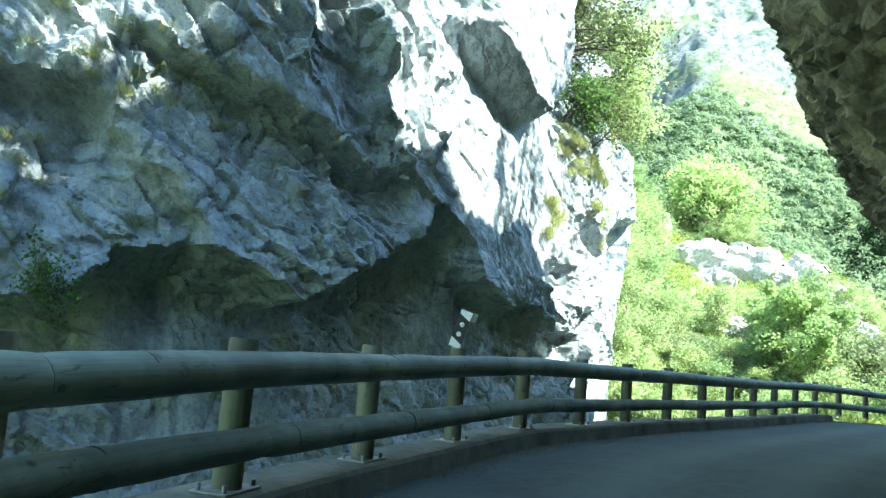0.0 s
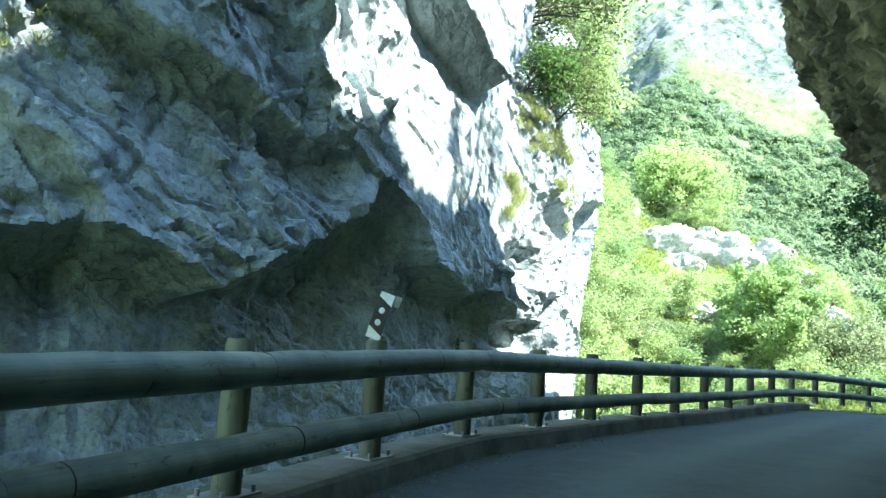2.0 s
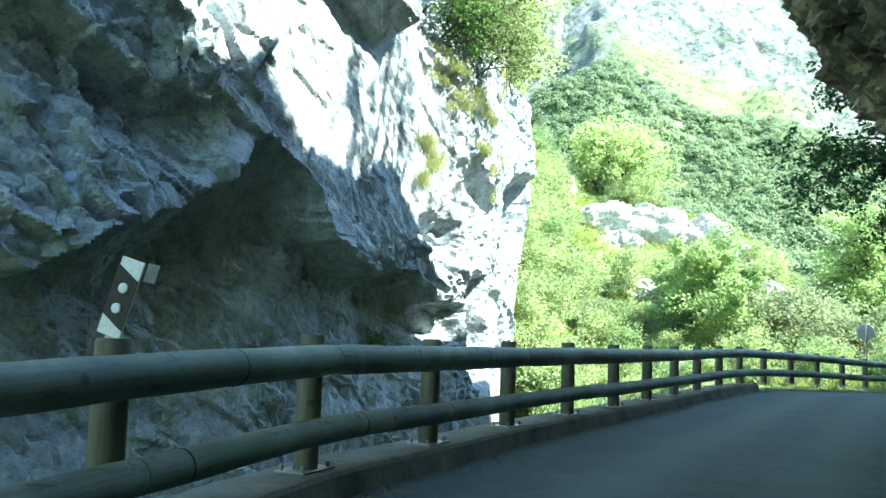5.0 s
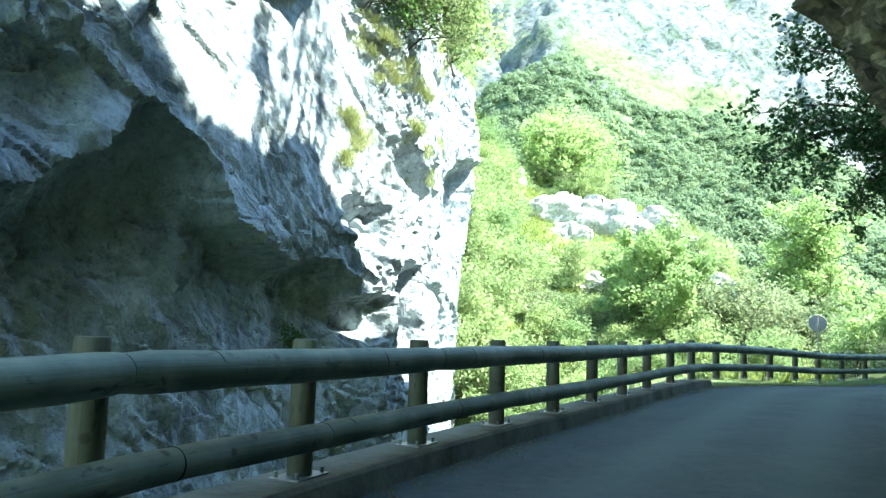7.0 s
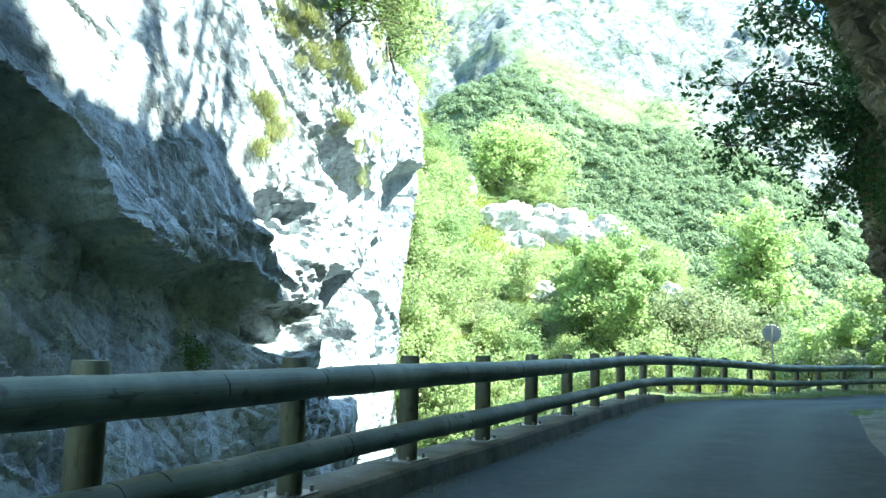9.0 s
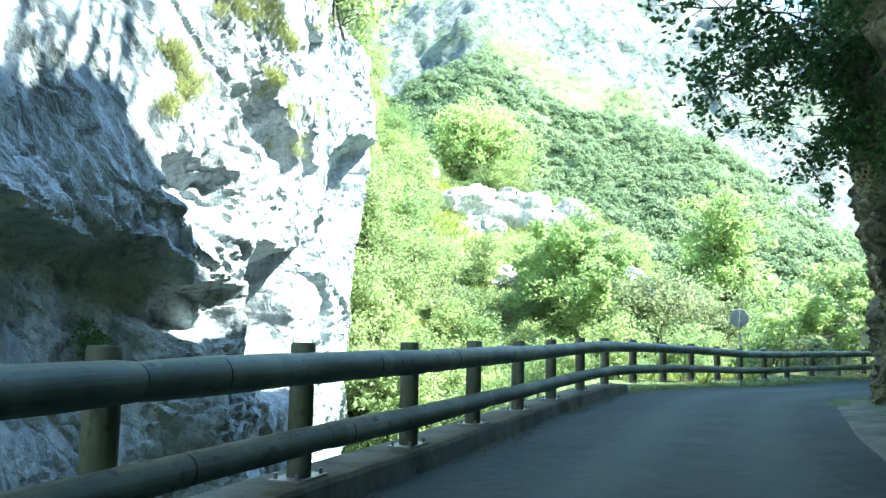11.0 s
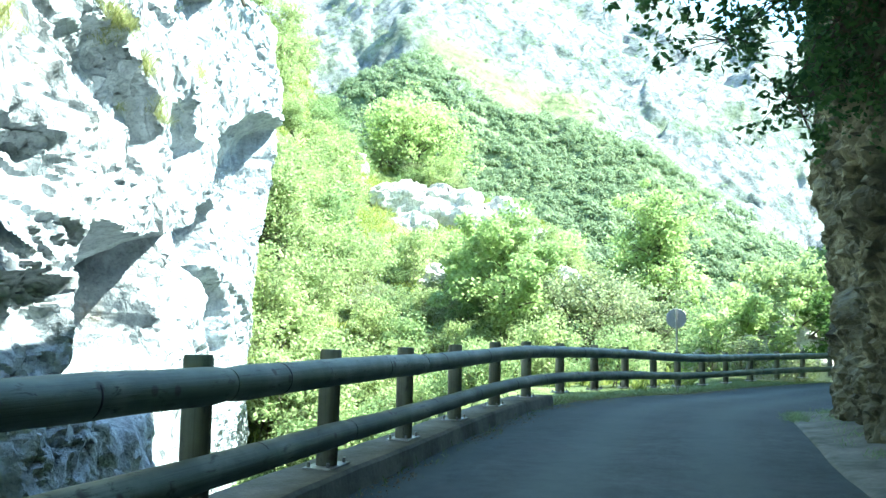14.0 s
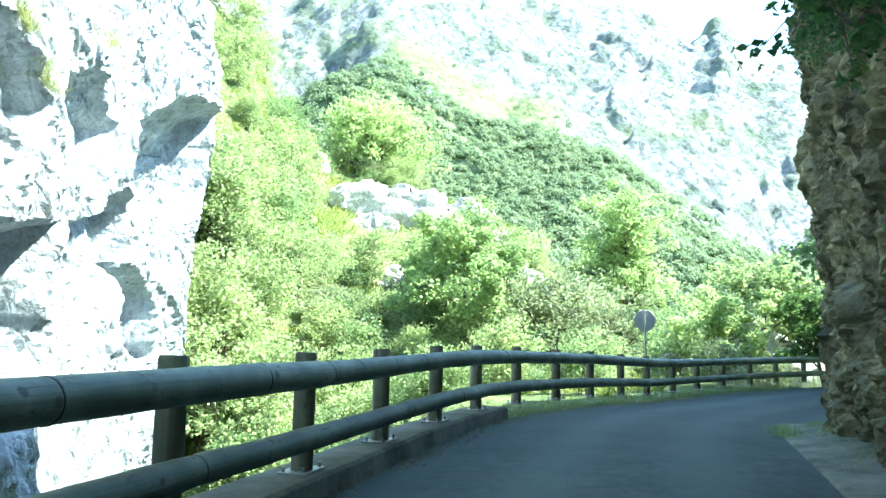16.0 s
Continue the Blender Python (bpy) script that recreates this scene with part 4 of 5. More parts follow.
def bearing(az, r):
    """A place on the land by its bearing and way from the hub."""
    x, y = HUB[0] + r * math.sin(radians(az)), HUB[1] + r * math.cos(radians(az))
    return x, y, float(land([x], [y])[0])


# single trees that stand out on the far bank and the spur
def set_tree(az, r, *args, sink=0.0, **kw):
    ob = make_tree(*args, **kw)
    x, y, z = bearing(az, r)
    ob.matrix_basis = pose(x, y, z - sink, 0, 0, random.uniform(0, 360))
    return ob


set_tree(7.0, 88, "broadleaf_tree", "bright yellow green broadleaf tree on the spur's crest", "tree", LEAF_SUNLIT, 8.6, 6.0, 14000, 0.38, 11, branches=20, twigs=7, start=0.03, clump=0.2, stems=3, sink=0.9)
set_tree(14.8, 43, "broadleaf_tree", "full green broadleaf tree behind the guard rail", "tree", LEAF_SUNLIT, 6.8, 3.6, 15000, 0.22, 12, branches=13, twigs=6)
set_tree(12.2, 47, "broadleaf_tree", "young green tree on the slope above the gorge", "tree", LEAF_SUNLIT, 5.2, 2.8, 9000, 0.22, 13, branches=11, twigs=5)
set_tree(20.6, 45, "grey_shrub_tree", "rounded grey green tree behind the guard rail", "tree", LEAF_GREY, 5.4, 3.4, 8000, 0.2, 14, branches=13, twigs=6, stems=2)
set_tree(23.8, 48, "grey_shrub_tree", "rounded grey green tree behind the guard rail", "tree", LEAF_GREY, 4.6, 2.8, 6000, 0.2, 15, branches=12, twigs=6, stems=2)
set_tree(24.7, 66, "poplar", "tall slender pale green poplar in the valley", "tree", LEAF_SUNLIT, 13.5, 4.2, 13000, 0.3, 16, branches=30, twigs=8, narrow=0.75, start=0.05, clump=0.2, lean=0.02)
set_tree(22.8, 70, "poplar", "tall slender pale green poplar in the valley", "tree", LEAF_SUNLIT, 8.5, 3.6, 7000, 0.28, 17, branches=20, twigs=7, narrow=0.8, start=0.1, clump=0.16)
set_tree(29.5, 40, "broadleaf_tree", "dense sunlit green tree beyond the bend", "tree", LEAF_SUNLIT, 3.6, 2.2, 7000, 0.18, 18, branches=11, twigs=5)
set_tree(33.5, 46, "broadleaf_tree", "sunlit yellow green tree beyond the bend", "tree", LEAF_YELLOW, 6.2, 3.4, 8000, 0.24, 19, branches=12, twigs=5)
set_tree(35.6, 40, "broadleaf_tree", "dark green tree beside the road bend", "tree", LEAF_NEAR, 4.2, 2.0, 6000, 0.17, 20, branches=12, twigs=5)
set_tree(38.5, 42, "broadleaf_tree", "fresh green tree beside the road bend", "tree", LEAF_SUNLIT, 6.5, 3.4, 9000, 0.22, 21, branches=12, twigs=5)

# scrub on the spur, the gorge sides and the verge
def build_scrub():
    kinds = [(LEAF_MID, 3.4, 2.0, 2600, 0.2), (LEAF_YELLOW, 3.0, 1.9, 2400, 0.2), (LEAF_MID, 2.0, 1.5, 1800, 0.16), (LEAF_YELLOW, 4.4, 2.2, 2900, 0.21), (LEAF_GREY, 2.4, 1.7, 2000, 0.17), (LEAF_YELLOW, 1.5, 1.3, 1400, 0.14)]
    words = ["leafy green shrub on the steep slope", "yellow green shrub on the steep slope", "low green bush on the steep slope", "tall yellow green bush on the steep slope", "grey green bush on the steep slope", "low yellow green bush on the steep slope"]
    first = [make_tree("shrub", w, "shrub", leaf, h, sp, n, size, 40 + k, branches=7, twigs=4, clump=0.34, stems=3, group="shrubs on the slope", start=0.12, trunk=0.05) for k, ((leaf, h, sp, n, size), w) in enumerate(zip(kinds, words))]
    g = np.random.default_rng(91)
    placed, tries = 0, 0
    while placed < 280 and tries < 6000:
        tries += 1
        az, r = (g.uniform(-9, 40), 27 + 62 * g.uniform() ** 0.75) if placed % 3 else (g.uniform(-4, 16), g.uniform(28, 52))
        if g.uniform() > (0.95 if az < 3 or r < 52 or (r > 78 and az < 13) else 0.4):
            continue
        if 5 < az < 14 and 62 < r < 80 and g.uniform() < 0.9:
            continue
        x, y = HUB[0] + r * math.sin(radians(az)), HUB[1] + r * math.cos(radians(az))
        s, d = along([x], [y])
        if d[0] > -1.9 or (x < 1.5 and y < 35):
            continue
        k = int(g.integers(0, 6)) if az > 4 else int(g.choice([0, 1, 1, 3, 3, 5]))
        grow = g.uniform(0.55, 1.15) * (1.0 if az < 3 else 0.75) * (1.0 if r > 40 else 0.75)
        m = pose(x, y, float(land([x], [y])[0]) - 0.05, 0, 0, g.uniform(0, 360)) @ Matrix.Scale(grow, 4)
        if placed < 6:
            first[placed].matrix_basis = m
        else:
            copy = copy_thing(first[k], m)
            copy.scale = (grow, grow, grow)
        placed += 1


build_scrub()


# the wooded mountainside, too many trees to count
def build_forest():
    g = np.random.default_rng(17)
    az, r = g.uniform(-10, 42, 9500), 334 + 222 * g.uniform(0, 1, 9500) ** 0.9
    edge = np.interp(az, FAZ, FOREST)
    keep = g.uniform(0, 1, 9500) < 0.9 - 0.5 * smooth(r, 520, 560)
    az, r = az[keep], r[keep]
    x, y = HUB[0] + r * np.sin(np.radians(az)), HUB[1] + r * np.cos(np.radians(az))
    gap = fbm(np.stack([x, y, 0 * x], 1), 70, 3) < 0.52
    x, y = x[gap], y[gap]
    high_az, high_r = g.uniform(-10, 40, 3600), g.uniform(560, 930, 3600)
    x, y = np.r_[x, HUB[0] + high_r * np.sin(np.radians(high_az))], np.r_[y, HUB[1] + high_r * np.cos(np.radians(high_az))]
    z = land(x, y)
    radius = (2.3 + 2.7 * g.uniform(0, 1, len(x)) ** 1.4) * np.where(np.arange(len(x)) < len(x) - 3600, 1.0, 0.42)
    c = np.stack([x, y, z + radius * g.uniform(0.2, 0.75, len(x))], 1)
    per = 56
    centres, sizes = np.repeat(c, per, 0), np.repeat(radius, per)
    way = g.normal(size=(len(centres), 3))
    way /= np.linalg.norm(way, axis=1)[:, None]
    way[:, 2] = np.abs(way[:, 2]) * 1.1 - 0.2
    lump = perlin(way * 1.6 + np.repeat(g.uniform(0, 90, (len(c), 3)), per, 0))
    p = centres + way * (sizes * (g.uniform(0.7, 1.0, len(sizes)) + 0.3 * lump))[:, None]
    n = way + (0.25, -0.15, 0.3) + g.normal(size=way.shape) * 0.3
    n /= np.linalg.norm(n, axis=1)[:, None]
    a = np.cross(n, g.normal(size=n.shape))
    a /= np.linalg.norm(a, axis=1)[:, None]
    b = np.cross(n, a)
    size = (sizes * g.uniform(0.13, 0.22, len(sizes)))[:, None]
    v = np.stack([p - a * size, p - b * size * 0.8 - n * size * 0.3, p + a * size, p + b * size * 0.8 - n * size * 0.3], 1).reshape(-1, 3)
    ob = new("forest", mesh_of("forest", v, np.arange(len(v)).reshape(-1, 4), LEAF_FAR, True))
    tagged(ob, "dense broadleaf forest covering the far mountainside", "forest", kind="stuff")


build_forest()


# pale rock breaking through the grass of the spur
def build_outcrop(az, r, wide, deep, tall, seed, sink=0.3):
    u, w = np.meshgrid(np.linspace(0, 2 * np.pi, 72, endpoint=False), np.linspace(-0.5, np.pi / 2, 34), indexing="ij")
    d = np.stack([np.cos(u) * np.cos(w), np.sin(u) * np.cos(w), np.sin(w)], -1).reshape(-1, 3)
    d = np.sign(d) * np.abs(d) ** 0.8
    p = d * (wide * 0.6, deep / 2, tall * 0.95)
    h, joint = facets(p + seed * 7.7, 1.5, seed, 30)
    h2, j2 = facets(p + seed * 3.1, 0.55, seed + 5, 24)
    p = p * (1 + 0.16 * h + 0.05 * h2)[:, None] + d * (0.5 * fbm(p + seed, 2.2, 4) - 0.07 * (1 - smooth(joint, 0, 0.1)))[:, None]
    me = mesh_of("rock_outcrop", p, grid_faces(72, 34), ROCK_PALE)
    me.set_sharp_from_angle(angle=radians(28))
    ob = new("rock_outcrop", me)
    x, y, z = bearing(az, r)
    ob.matrix_basis = pose(x, y, z - sink, 8, 0, -az)
    tagged(ob, "pale sunlit limestone outcrop in the grass of the spur", "rock", "outcrops on the spur")


for row in ((6.8, 70, 4.8, 3.5, 2.9, 1), (8.9, 70, 7.0, 3.5, 3.2, 2), (11.2, 70.5, 5.0, 3.0, 2.5, 3), (13.8, 72, 4.0, 3.0, 3.4, 4), (15.6, 74, 2.6, 2.4, 1.6, 5), (19.2, 66, 2.8, 2.0, 1.5, 6), (20.3, 65, 2.2, 2.0, 1.2, 7),
            (9.6, 52, 2.6, 1.8, 1.6, 8), (10.8, 53, 1.8, 1.6, 1.2, 9), (3.6, 78, 1.4, 1.2, 1.6, 10), (17.6, 70, 2.0, 1.6, 1.0, 11)):
    build_outcrop(*row)
build_outcrop(31.2, 47, 6.0, 4.0, 4.2, 12)
build_outcrop(33.0, 49, 5.0, 4.0, 4.6, 13)
build_outcrop(27.2, 43, 1.9, 1.3, 2.3, 14)
for row in ((11.9, 70.5, 3.0, 2.4, 1.5, 16), (14.7, 71.5, 2.6, 2.2, 1.4, 17), (16.6, 70.5, 2.4, 2.0, 1.2, 18), (18.3, 68.5, 2.2, 1.8, 1.1, 19), (7.4, 66, 3.2, 2.2, 1.3, 20)):
    build_outcrop(*row)


# ---- trees above the rock face ----
def on_wall(s, back, *args, **kw):
    ob = make_tree(*args, **kw)
    x, y, _ = beside(s, wall_depth(np.array([s]), np.array([10.0]))[0] + back)
    ob.matrix_basis = pose(float(x), float(y), float(wall_top(s)) - 0.1, 0, 0, random.uniform(0, 360))
    return ob


# unseen crowns, added to break the sun into dapples on the cliff
for n, (at, tall, wide, count) in enumerate(((12.0, 4.6, 2.6, 4800), (13.7, 4.4, 2.4, 4200), (15.4, 4.8, 2.6, 4800), (17.2, 4.6, 2.6, 4600), (18.6, 3.6, 1.6, 2200))):
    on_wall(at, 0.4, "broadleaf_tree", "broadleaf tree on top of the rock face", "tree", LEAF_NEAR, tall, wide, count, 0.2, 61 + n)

# unseen thin stems, added to throw upright shadow streaks on the cliff
for n, (at, tall) in enumerate(((25.5, 3.6), (26.1, 4.4), (26.8, 4.6), (27.4, 3.8))):
    on_wall(at, 0.3, "sapling", "thin leaning sapling on top of the rock face", "tree", LEAF_NEAR, tall, 0.9, 220, 0.16, 161 + n, branches=7, twigs=2, stems=3, narrow=0.5, start=0.4, trunk=0.07)


# added behind the wall's end to keep the sun off the far rail
for n, (x, y, tall) in enumerate(((24.2, 30.2, 9.0), (27.0, 31.8, 10.0), (30.0, 33.6, 10.0))):
    roadside = make_tree("broadleaf_tree", "large broadleaf tree added to shade the road bend", "tree", LEAF_MID, tall, 4.2, 6000, 0.3, 81 + n, branches=12, twigs=5, clump=0.28)
    roadside.matrix_basis = pose(x, y, float(land([x], [y])[0]), 0, 0, 70 * n)


# the tree that hangs over the road from the rock face
def build_hanging():
    g = np.random.default_rng(8)
    thing = tagged(new("hanging_tree"), "leafy tree hanging over the road from the rock face", "tree")
    root = np.array([8.0, 13.7, 4.5])
    ends = [(4.3, 10.9, 4.1), (4.5, 11.3, 3.55), (4.8, 11.9, 3.75), (5.0, 11.4, 4.1), (4.9, 11.1, 5.2), (5.4, 11.6, 5.3), (5.5, 12.1, 4.2), (5.9, 12.9, 3.75), (6.2, 12.4, 2.95), (6.3, 12.7, 3.2), (6.6, 12.9, 4.2), (6.5, 12.3, 4.1), (7.1, 13.4, 3.6), (7.2, 13.0, 5.4), (6.2, 12.2, 5.9), (6.0, 11.0, 6.2)]
    rods, spots, sizes = [rod([root + (0.8, 0.6, -0.3), root, root + (-0.5, -0.5, 0.3)], [0.09, 0.07, 0.05], 8)], [], []
    for n, end in enumerate(ends):
        end = np.array(end)
        t = np.linspace(0, 1, 12)[:, None]
        line = root * (1 - t) + end * t + np.array([0, 0, 0.35]) * np.sin(t * np.pi) + g.normal(size=(12, 3)) * 0.02
        rods.append(rod(line, 0.026 * (1 - 0.85 * t[:, 0]), 6))
        for k in (5, 6, 7, 8, 9, 9, 10, 10, 11, 11):
            for twig in range(3):
                tip = line[k] + g.normal(size=3) * (0.24, 0.24, 0.16)
                rods.append(rod([line[k], (line[k] + tip) / 2 + (0, 0, 0.03), tip], [0.006, 0.004, 0.002], 5))
                spots.append(tip)
                sizes.append(g.uniform(0.08, 0.17))
    v, f = joined(rods)
    part("limb", mesh_of("limb", v, f, BARK), None, thing)
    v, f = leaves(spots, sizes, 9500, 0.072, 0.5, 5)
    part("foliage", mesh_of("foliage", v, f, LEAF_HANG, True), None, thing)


build_hanging()


# creepers on the rock face
def build_creeper():
    g = np.random.default_rng(23)
    s, h = g.uniform(24.5, 33, 420), g.uniform(1.6, 6.3, 420)
    keep = (fbm(np.stack([s, h, 0 * s], 1), 1.3, 3) > 0.05) & (h > 4.6 - 0.35 * (31 - s)) | (h > 4.8)
    s, h = s[keep], h[keep]
    x, y, _ = beside(s, wall_depth(s, h) - 0.12)
    v, f = leaves(np.stack([x, y, h], 1), np.full(len(s), 0.26), 10000, 0.052, 0.7, 6, 1.2)
    ob = new("creeper", mesh_of("creeper", v, f, LEAF_HANG, True))
    tagged(ob, "dark green creeper clinging to the rock face", "climbing plant", kind="stuff")


build_creeper()


# trees and tufts on the cliff's ledges
def on_cliff(y, z):
    run = float(np.interp(y, CLINE[:, 1], CRUN))
    return cliff_places(np.array([run]), np.array([float(z)]))[0]


def cliff_tree(y, z, tilt, lean, *args, **kw):
    ob = make_tree(*args, **kw)
    ob.matrix_basis = pose(*on_cliff(y, z), -lean, tilt, 0)


cliff_tree(17.3, 9.3, 6, 16, "broadleaf_tree", "open crowned tree on the ledge of the cliff", "tree", LEAF_OLIVE, 5.6, 3.3, 11000, 0.13, 71, branches=15, twigs=7, stems=2, clump=0.2)
cliff_tree(18.9, 10.0, 4, 22, "broadleaf_tree", "open crowned tree on the ledge of the cliff", "tree", LEAF_OLIVE, 4.8, 3.0, 9000, 0.13, 72, branches=14, twigs=7, stems=2, clump=0.2)
cliff_tree(18.2, 8.5, 42, 10, "shrub", "dark green shrub hanging on the cliff", "shrub", LEAF_NEAR, 1.5, 1.1, 2600, 0.1, 74, branches=9, twigs=5, stems=2, clump=0.3)
cliff_tree(19.4, 8.2, 38, 5, "shrub", "dark green shrub hanging on the cliff", "shrub", LEAF_CLIFF, 1.6, 1.2, 2600, 0.1, 78, branches=9, twigs=5, stems=2, clump=0.3)
cliff_tree(20.2, 9.0, 20, 5, "shrub", "olive green shrub beside the cliff tree", "shrub", LEAF_CLIFF, 1.6, 1.2, 2600, 0.1, 79, branches=9, twigs=5, stems=2, clump=0.3)
cliff_tree(28.5, 10.9, 10, 0, "shrub", "yellow green shrub on the rim of the cliff", "shrub", LEAF_YELLOW, 2.6, 1.8, 3000, 0.17, 75, branches=9, twigs=5, stems=2, clump=0.3)
cliff_tree(31.0, 11.4, 10, 0, "shrub", "yellow green shrub on the rim of the cliff", "shrub", LEAF_YELLOW, 2.6, 1.8, 3000, 0.17, 76, branches=9, twigs=5, stems=2, clump=0.3)
cliff_tree(25.6, 11.6, 10, 0, "shrub", "yellow green shrub on the rim of the cliff", "shrub", LEAF_YELLOW, 3.0, 2.0, 3500, 0.17, 77, branches=9, twigs=5, stems=2, clump=0.3)
cliff_tree(5.0, 1.5, 60, 0, "shrub", "small dark green fern in the hollow of the cliff", "shrub", LEAF_NEAR, 0.6, 0.6, 900, 0.07, 80, branches=8, twigs=4, stems=2, clump=0.3)
cliff_tree(16.7, 0.9, 60, 0, "shrub", "small dark green fern in the hollow of the cliff", "shrub", LEAF_NEAR, 0.5, 0.45, 800, 0.06, 81, branches=8, twigs=4, stems=2, clump=0.3)


def grass_blades(centres, count, length, seed, droop=0.4, broad=1.0):
    """Thin blades in tufts, each a bent strip of two quads."""
    g = np.random.default_rng(seed)
    p = np.asarray(centres, float)[g.integers(0, len(centres), count)] + g.normal(size=(count, 3)) * (0.09, 0.09, 0.02)
    way = g.normal(size=(count, 3)) * (0.6, 0.6, 0.15) + (0, 0, 0.8)
    way /= np.linalg.norm(way, axis=1)[:, None]
    side = np.cross(way, g.normal(size=(count, 3)))
    side /= np.linalg.norm(side, axis=1)[:, None]
    long = (length * g.uniform(0.5, 1.3, count))[:, None]
    mid, tip = p + way * long * 0.6, p + way * long - np.array([0, 0, 1.0]) * droop * long
    w = long * 0.014 * broad
    v = np.stack([p - side * w, p + side * w, mid - side * w * 0.8, mid + side * w * 0.8, tip - side * w * 0.1, tip + side * w * 0.1], 1).reshape(-1, 3)
    base = np.arange(count)[:, None] * 6
    return v, np.vstack([base + (0, 1, 3, 2), base + (2, 3, 5, 4)])


def build_grass():
    g = np.random.default_rng(31)
    spots = []
    for y, z, spread, n in ((17.4, 5.7, 0.22, 22), (17.8, 5.3, 0.2, 18), (17.3, 4.8, 0.15, 10), (18.3, 7.8, 0.35, 26), (18.8, 7.1, 0.35, 20), (19.8, 7.3, 0.3, 14), (20.4, 7.0, 0.2, 12), (21.1, 7.5, 0.3, 14), (19.8, 5.95, 0.18, 20), (20.9, 5.75, 0.15, 8), (22.0, 5.2, 0.2, 8),
                             (25.8, 7.1, 0.4, 8), (24.2, 9.8, 0.8, 14), (27.5, 10.4, 1.0, 14), (6.2, 5.0, 0.5, 10), (5.0, 5.6, 0.6, 12), (4.6, 3.4, 0.6, 10)):
        for k in range(n):
            spots.append(on_cliff(y + g.normal() * spread, z + g.normal() * spread * 0.6))
    v, f = grass_blades(spots, 15000, 0.32, 3, 0.75)
    tagged(new("ledge_grass", mesh_of("ledge_grass", v, f, GRASS, True)), "dry yellow green grass tufts on the cliff ledges", "grass", kind="stuff")
    az, r = np.radians(g.uniform(-8, 26, 5200)), 28 + 58 * g.uniform(0, 1, 5200) ** 0.7
    x, y = HUB[0] + r * np.sin(az), HUB[1] + r * np.cos(az)
    keep = along(x, y)[1] < -1.5
    x, y = x[keep], y[keep]
    v, f = grass_blades(np.stack([x, y, land(x, y)], 1), 42000, 0.75, 9, 0.3, 2.5)
    tagged(new("hill_grass", mesh_of("hill_grass", v, f, GRASS_GREEN, True)), "tall yellow green grass on the spur", "grass", kind="stuff")
    # along the kerb and on the verge of the bend
    s = np.r_[g.uniform(24, 36, 60), g.uniform(34.5, 56, 700)]
    d = np.r_[g.normal(0.34, 0.03, 60), -np.abs(g.normal(0, 0.9, 700)) + 0.25]
    x, y, z = beside(s, d)
    z = np.maximum(land(x, y), z - 0.24) - 0.02
    v, f = grass_blades(np.stack([x, y, z], 1), 7000, 0.17, 4, 0.4, 1.6)
    tagged(new("verge_grass", mesh_of("verge_grass", v, f, LEAF_CLIFF, True)), "green grass and weeds along the kerb and verge", "grass", kind="stuff")
    s = g.uniform(20, 37.5, 90)
    x, y, z = beside(s, 5.05 + g.normal(0, 0.12, 90))
    near = np.stack([x, y, z - 0.13], 1)
    s = g.uniform(33.5, 36.6, 30)
    x, y, z = beside(s, 4.5 + g.normal(0, 0.05, 30))
    v, f = grass_blades(np.vstack([near, np.stack([x, y, z - 0.18], 1)]), 3600, 0.11, 5, 0.35, 1.6)
    tagged(new("apron_weeds", mesh_of("apron_weeds", v, f, LEAF_MID, True)), "low weeds and moss on the concrete apron", "weeds", kind="stuff")


build_grass()


# ---- signs ----
def build_marker():
    """Tilted black and white hazard marker on a guard rail post."""
    thing = tagged(new("hazard_marker"), "tilted black and white hazard marker with round reflectors", "road sign")
    board = part("board", box_bm(0.14, 0.012, 0.42, 0.003), WHITE, thing)
    bm = bmesh.new()
    corners = [(-0.07, -0.105), (0.07, -0.165), (0.07, 0.105), (-0.07, 0.165)]
    front = [bm.verts.new((x, -0.0105, z)) for x, z in corners]
    rear = [bm.verts.new((x, -0.0065, z)) for x, z in corners]
    bm.faces.new(front)
    bm.faces.new(rear[::-1])
    for n in range(4):
        bm.faces.new((front[n], rear[n], rear[(n + 1) % 4], front[(n + 1) % 4]))
    part("black_band", bm, BLACK, board, "black slanting band")
    for z in (0.05, -0.06):
        v, f = rod([(0, -0.010, z), (0, -0.016, z), (0, -0.018, z)], [0.028, 0.028, 0.022], 18)
        part("reflector", mesh_of("reflector", v, f, WHITE), None, board, "round white reflector")
    part("side_board", box_bm(0.06, 0.01, 0.1, 0.003, pose(0.09, 0.05, 0.165, 0, 0, 50)), WHITE, thing, "bent white edge of the board")
    bm = box_bm(0.04, 0.03, 0.5, 0.004, pose(0, 0.022, -0.06))
    part("bracket", bm, STEEL, thing)
    thing.matrix_basis = pose(-1.97, 3.12, 1.36, 0, 17, -8)


build_marker()


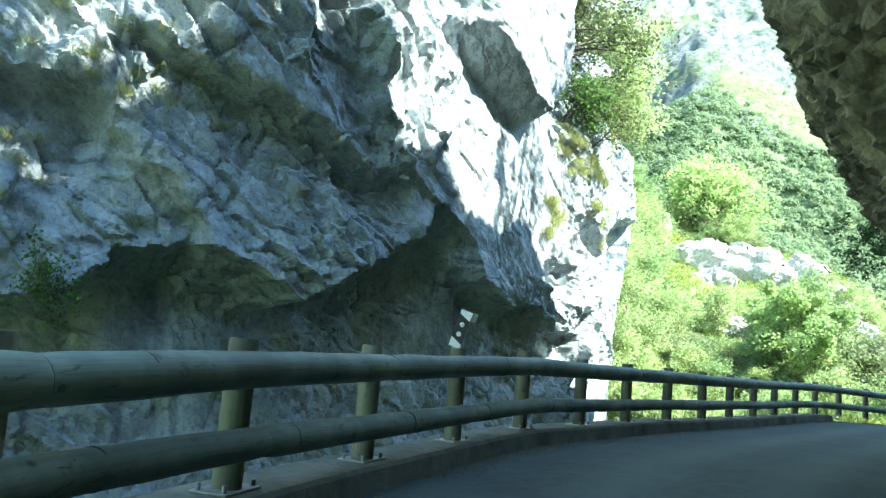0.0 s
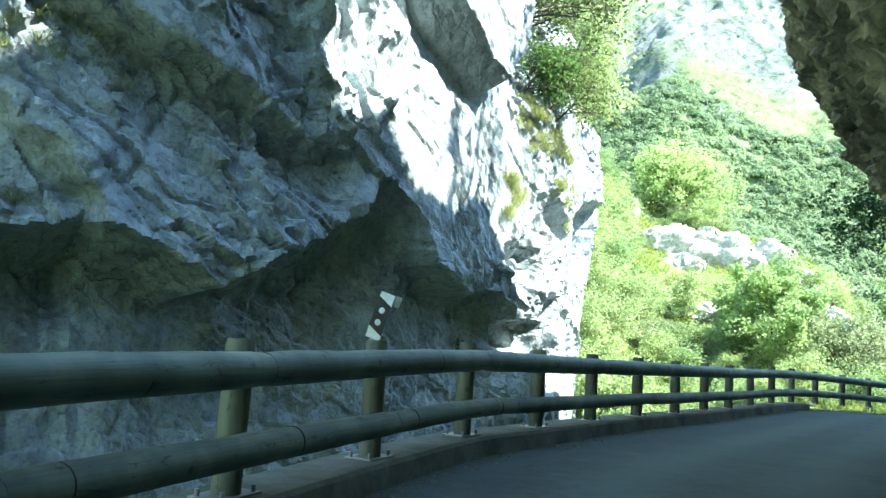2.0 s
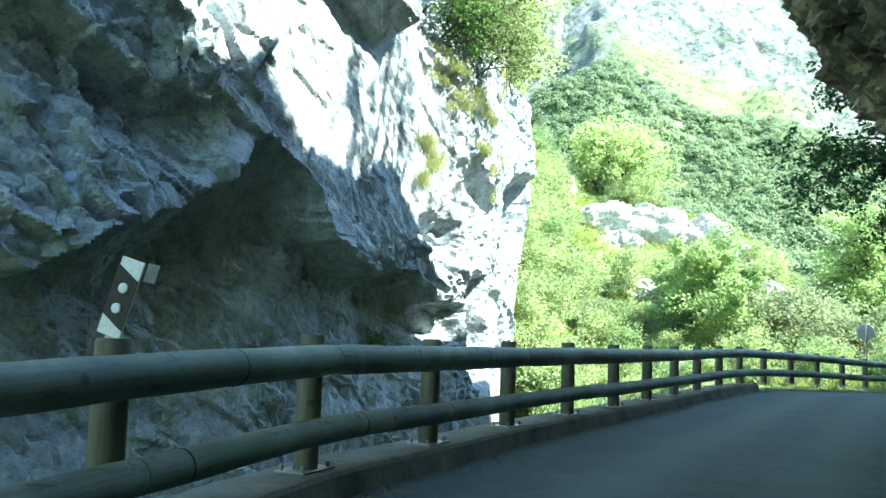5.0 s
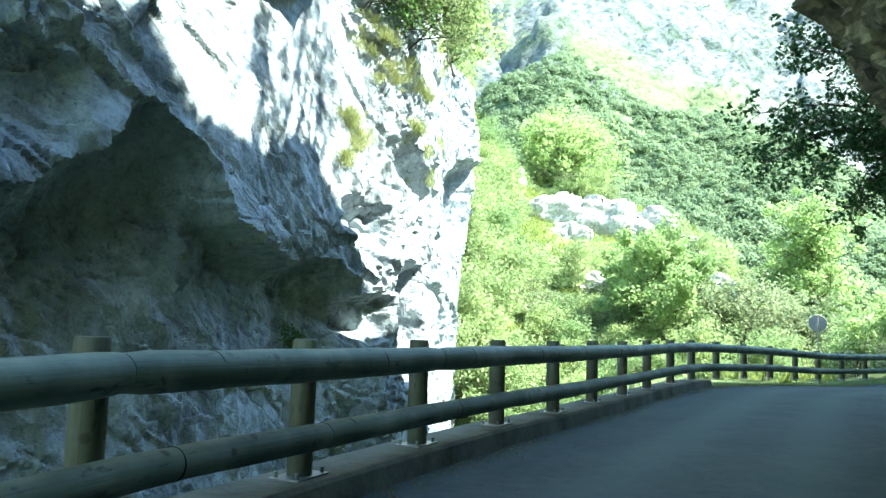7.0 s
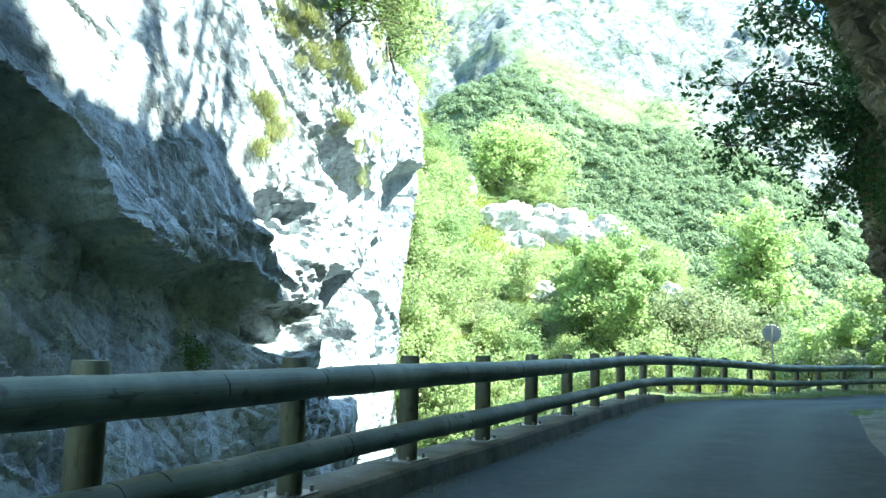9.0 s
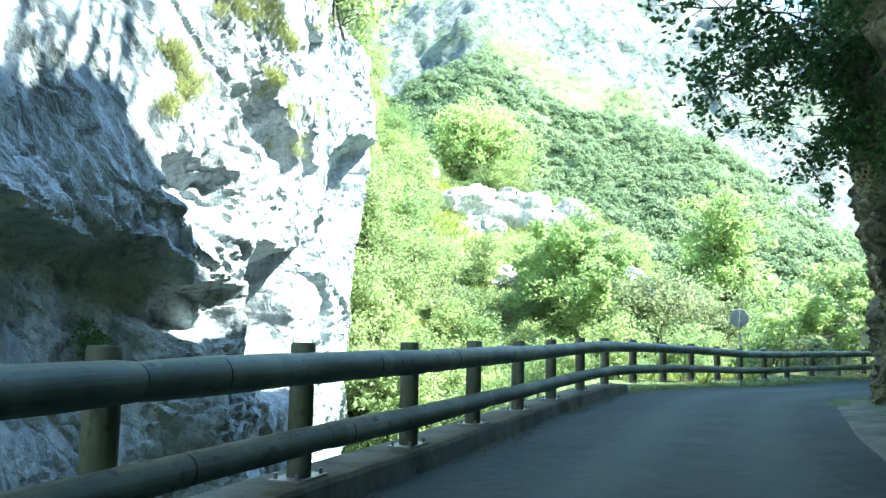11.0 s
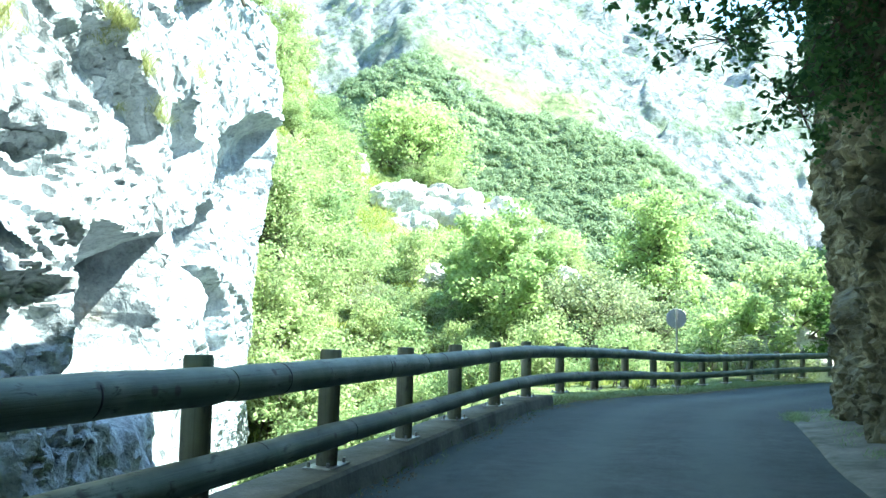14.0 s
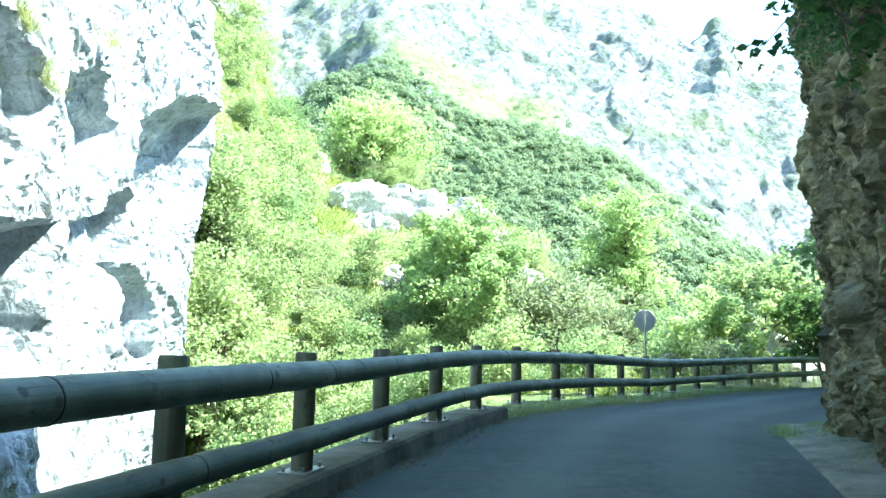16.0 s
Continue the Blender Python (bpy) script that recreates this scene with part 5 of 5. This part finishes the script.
def build_round_sign():
    thing = tagged(new("road_sign"), "grey back of a round road sign on a steel pole", "road sign")
    v, f = rod([(0, 0, -0.5), (0, 0, 2.35)], [0.03, 0.03], 12)
    part("pole", mesh_of("pole", v, f, STEEL), None, thing)
    v, f = rod([(0, 0.034, 2.05), (0, 0.038, 2.05), (0, 0.05, 2.05), (0, 0.054, 2.05)], [0.3, 0.31, 0.31, 0.3], 40)
    part("disc", mesh_of("disc", v, f, GREY_METAL), None, thing)
    for z in (1.92, 2.18):
        part("clamp", box_bm(0.16, 0.035, 0.04, 0.004, pose(0, 0.02, z)), STEEL, thing)
    thing.matrix_basis = pose(13.85, 30.26, -0.2, 0, 0, -20)


build_round_sign()


# grit and dead leaves swept against the kerb
def build_grit():
    g = np.random.default_rng(77)
    s = np.r_[g.uniform(10, 35, 1700), g.uniform(33, 52, 2300)]
    d = np.r_[0.3 + np.abs(g.normal(0, 0.16, 1700)), 0.1 + np.abs(g.normal(0, 0.3, 2300)) * np.where(g.uniform(0, 1, 2300) < 0.4, -1, 1)]
    clump = fbm(np.stack([s, d, 0 * s], 1), 1.2, 3) > -0.1
    s, d = s[clump], d[clump]
    many = len(s)
    x, y, z = beside(s, d)
    c = np.stack([x, y, z - 0.195], 1)
    a = g.uniform(0, 6.28, many)
    size = g.uniform(0.005, 0.022, many)
    turn = np.stack([np.cos(a), np.sin(a), 0 * a], 1) * size[:, None]
    side = np.stack([-np.sin(a), np.cos(a), 0 * a], 1) * size[:, None] * 0.7
    lift = np.stack([0 * a, 0 * a, size * g.uniform(0.4, 0.9, many)], 1)
    v = np.stack([c + turn, c + side, c - turn, c - side, c + lift + turn * 0.4, c + lift + side * 0.5, c + lift - turn * 0.3, c + lift - side * 0.5], 1).reshape(-1, 3)
    b = np.arange(many)[:, None] * 8
    f = np.vstack([b + q for q in ((4, 5, 6, 7), (0, 1, 5, 4), (1, 2, 6, 5), (2, 3, 7, 6), (3, 0, 4, 7))])
    tagged(new("grit", mesh_of("grit", v, f, LITTER, True)), "dry leaf litter and grit along the kerb", "gravel", kind="stuff")


build_grit()
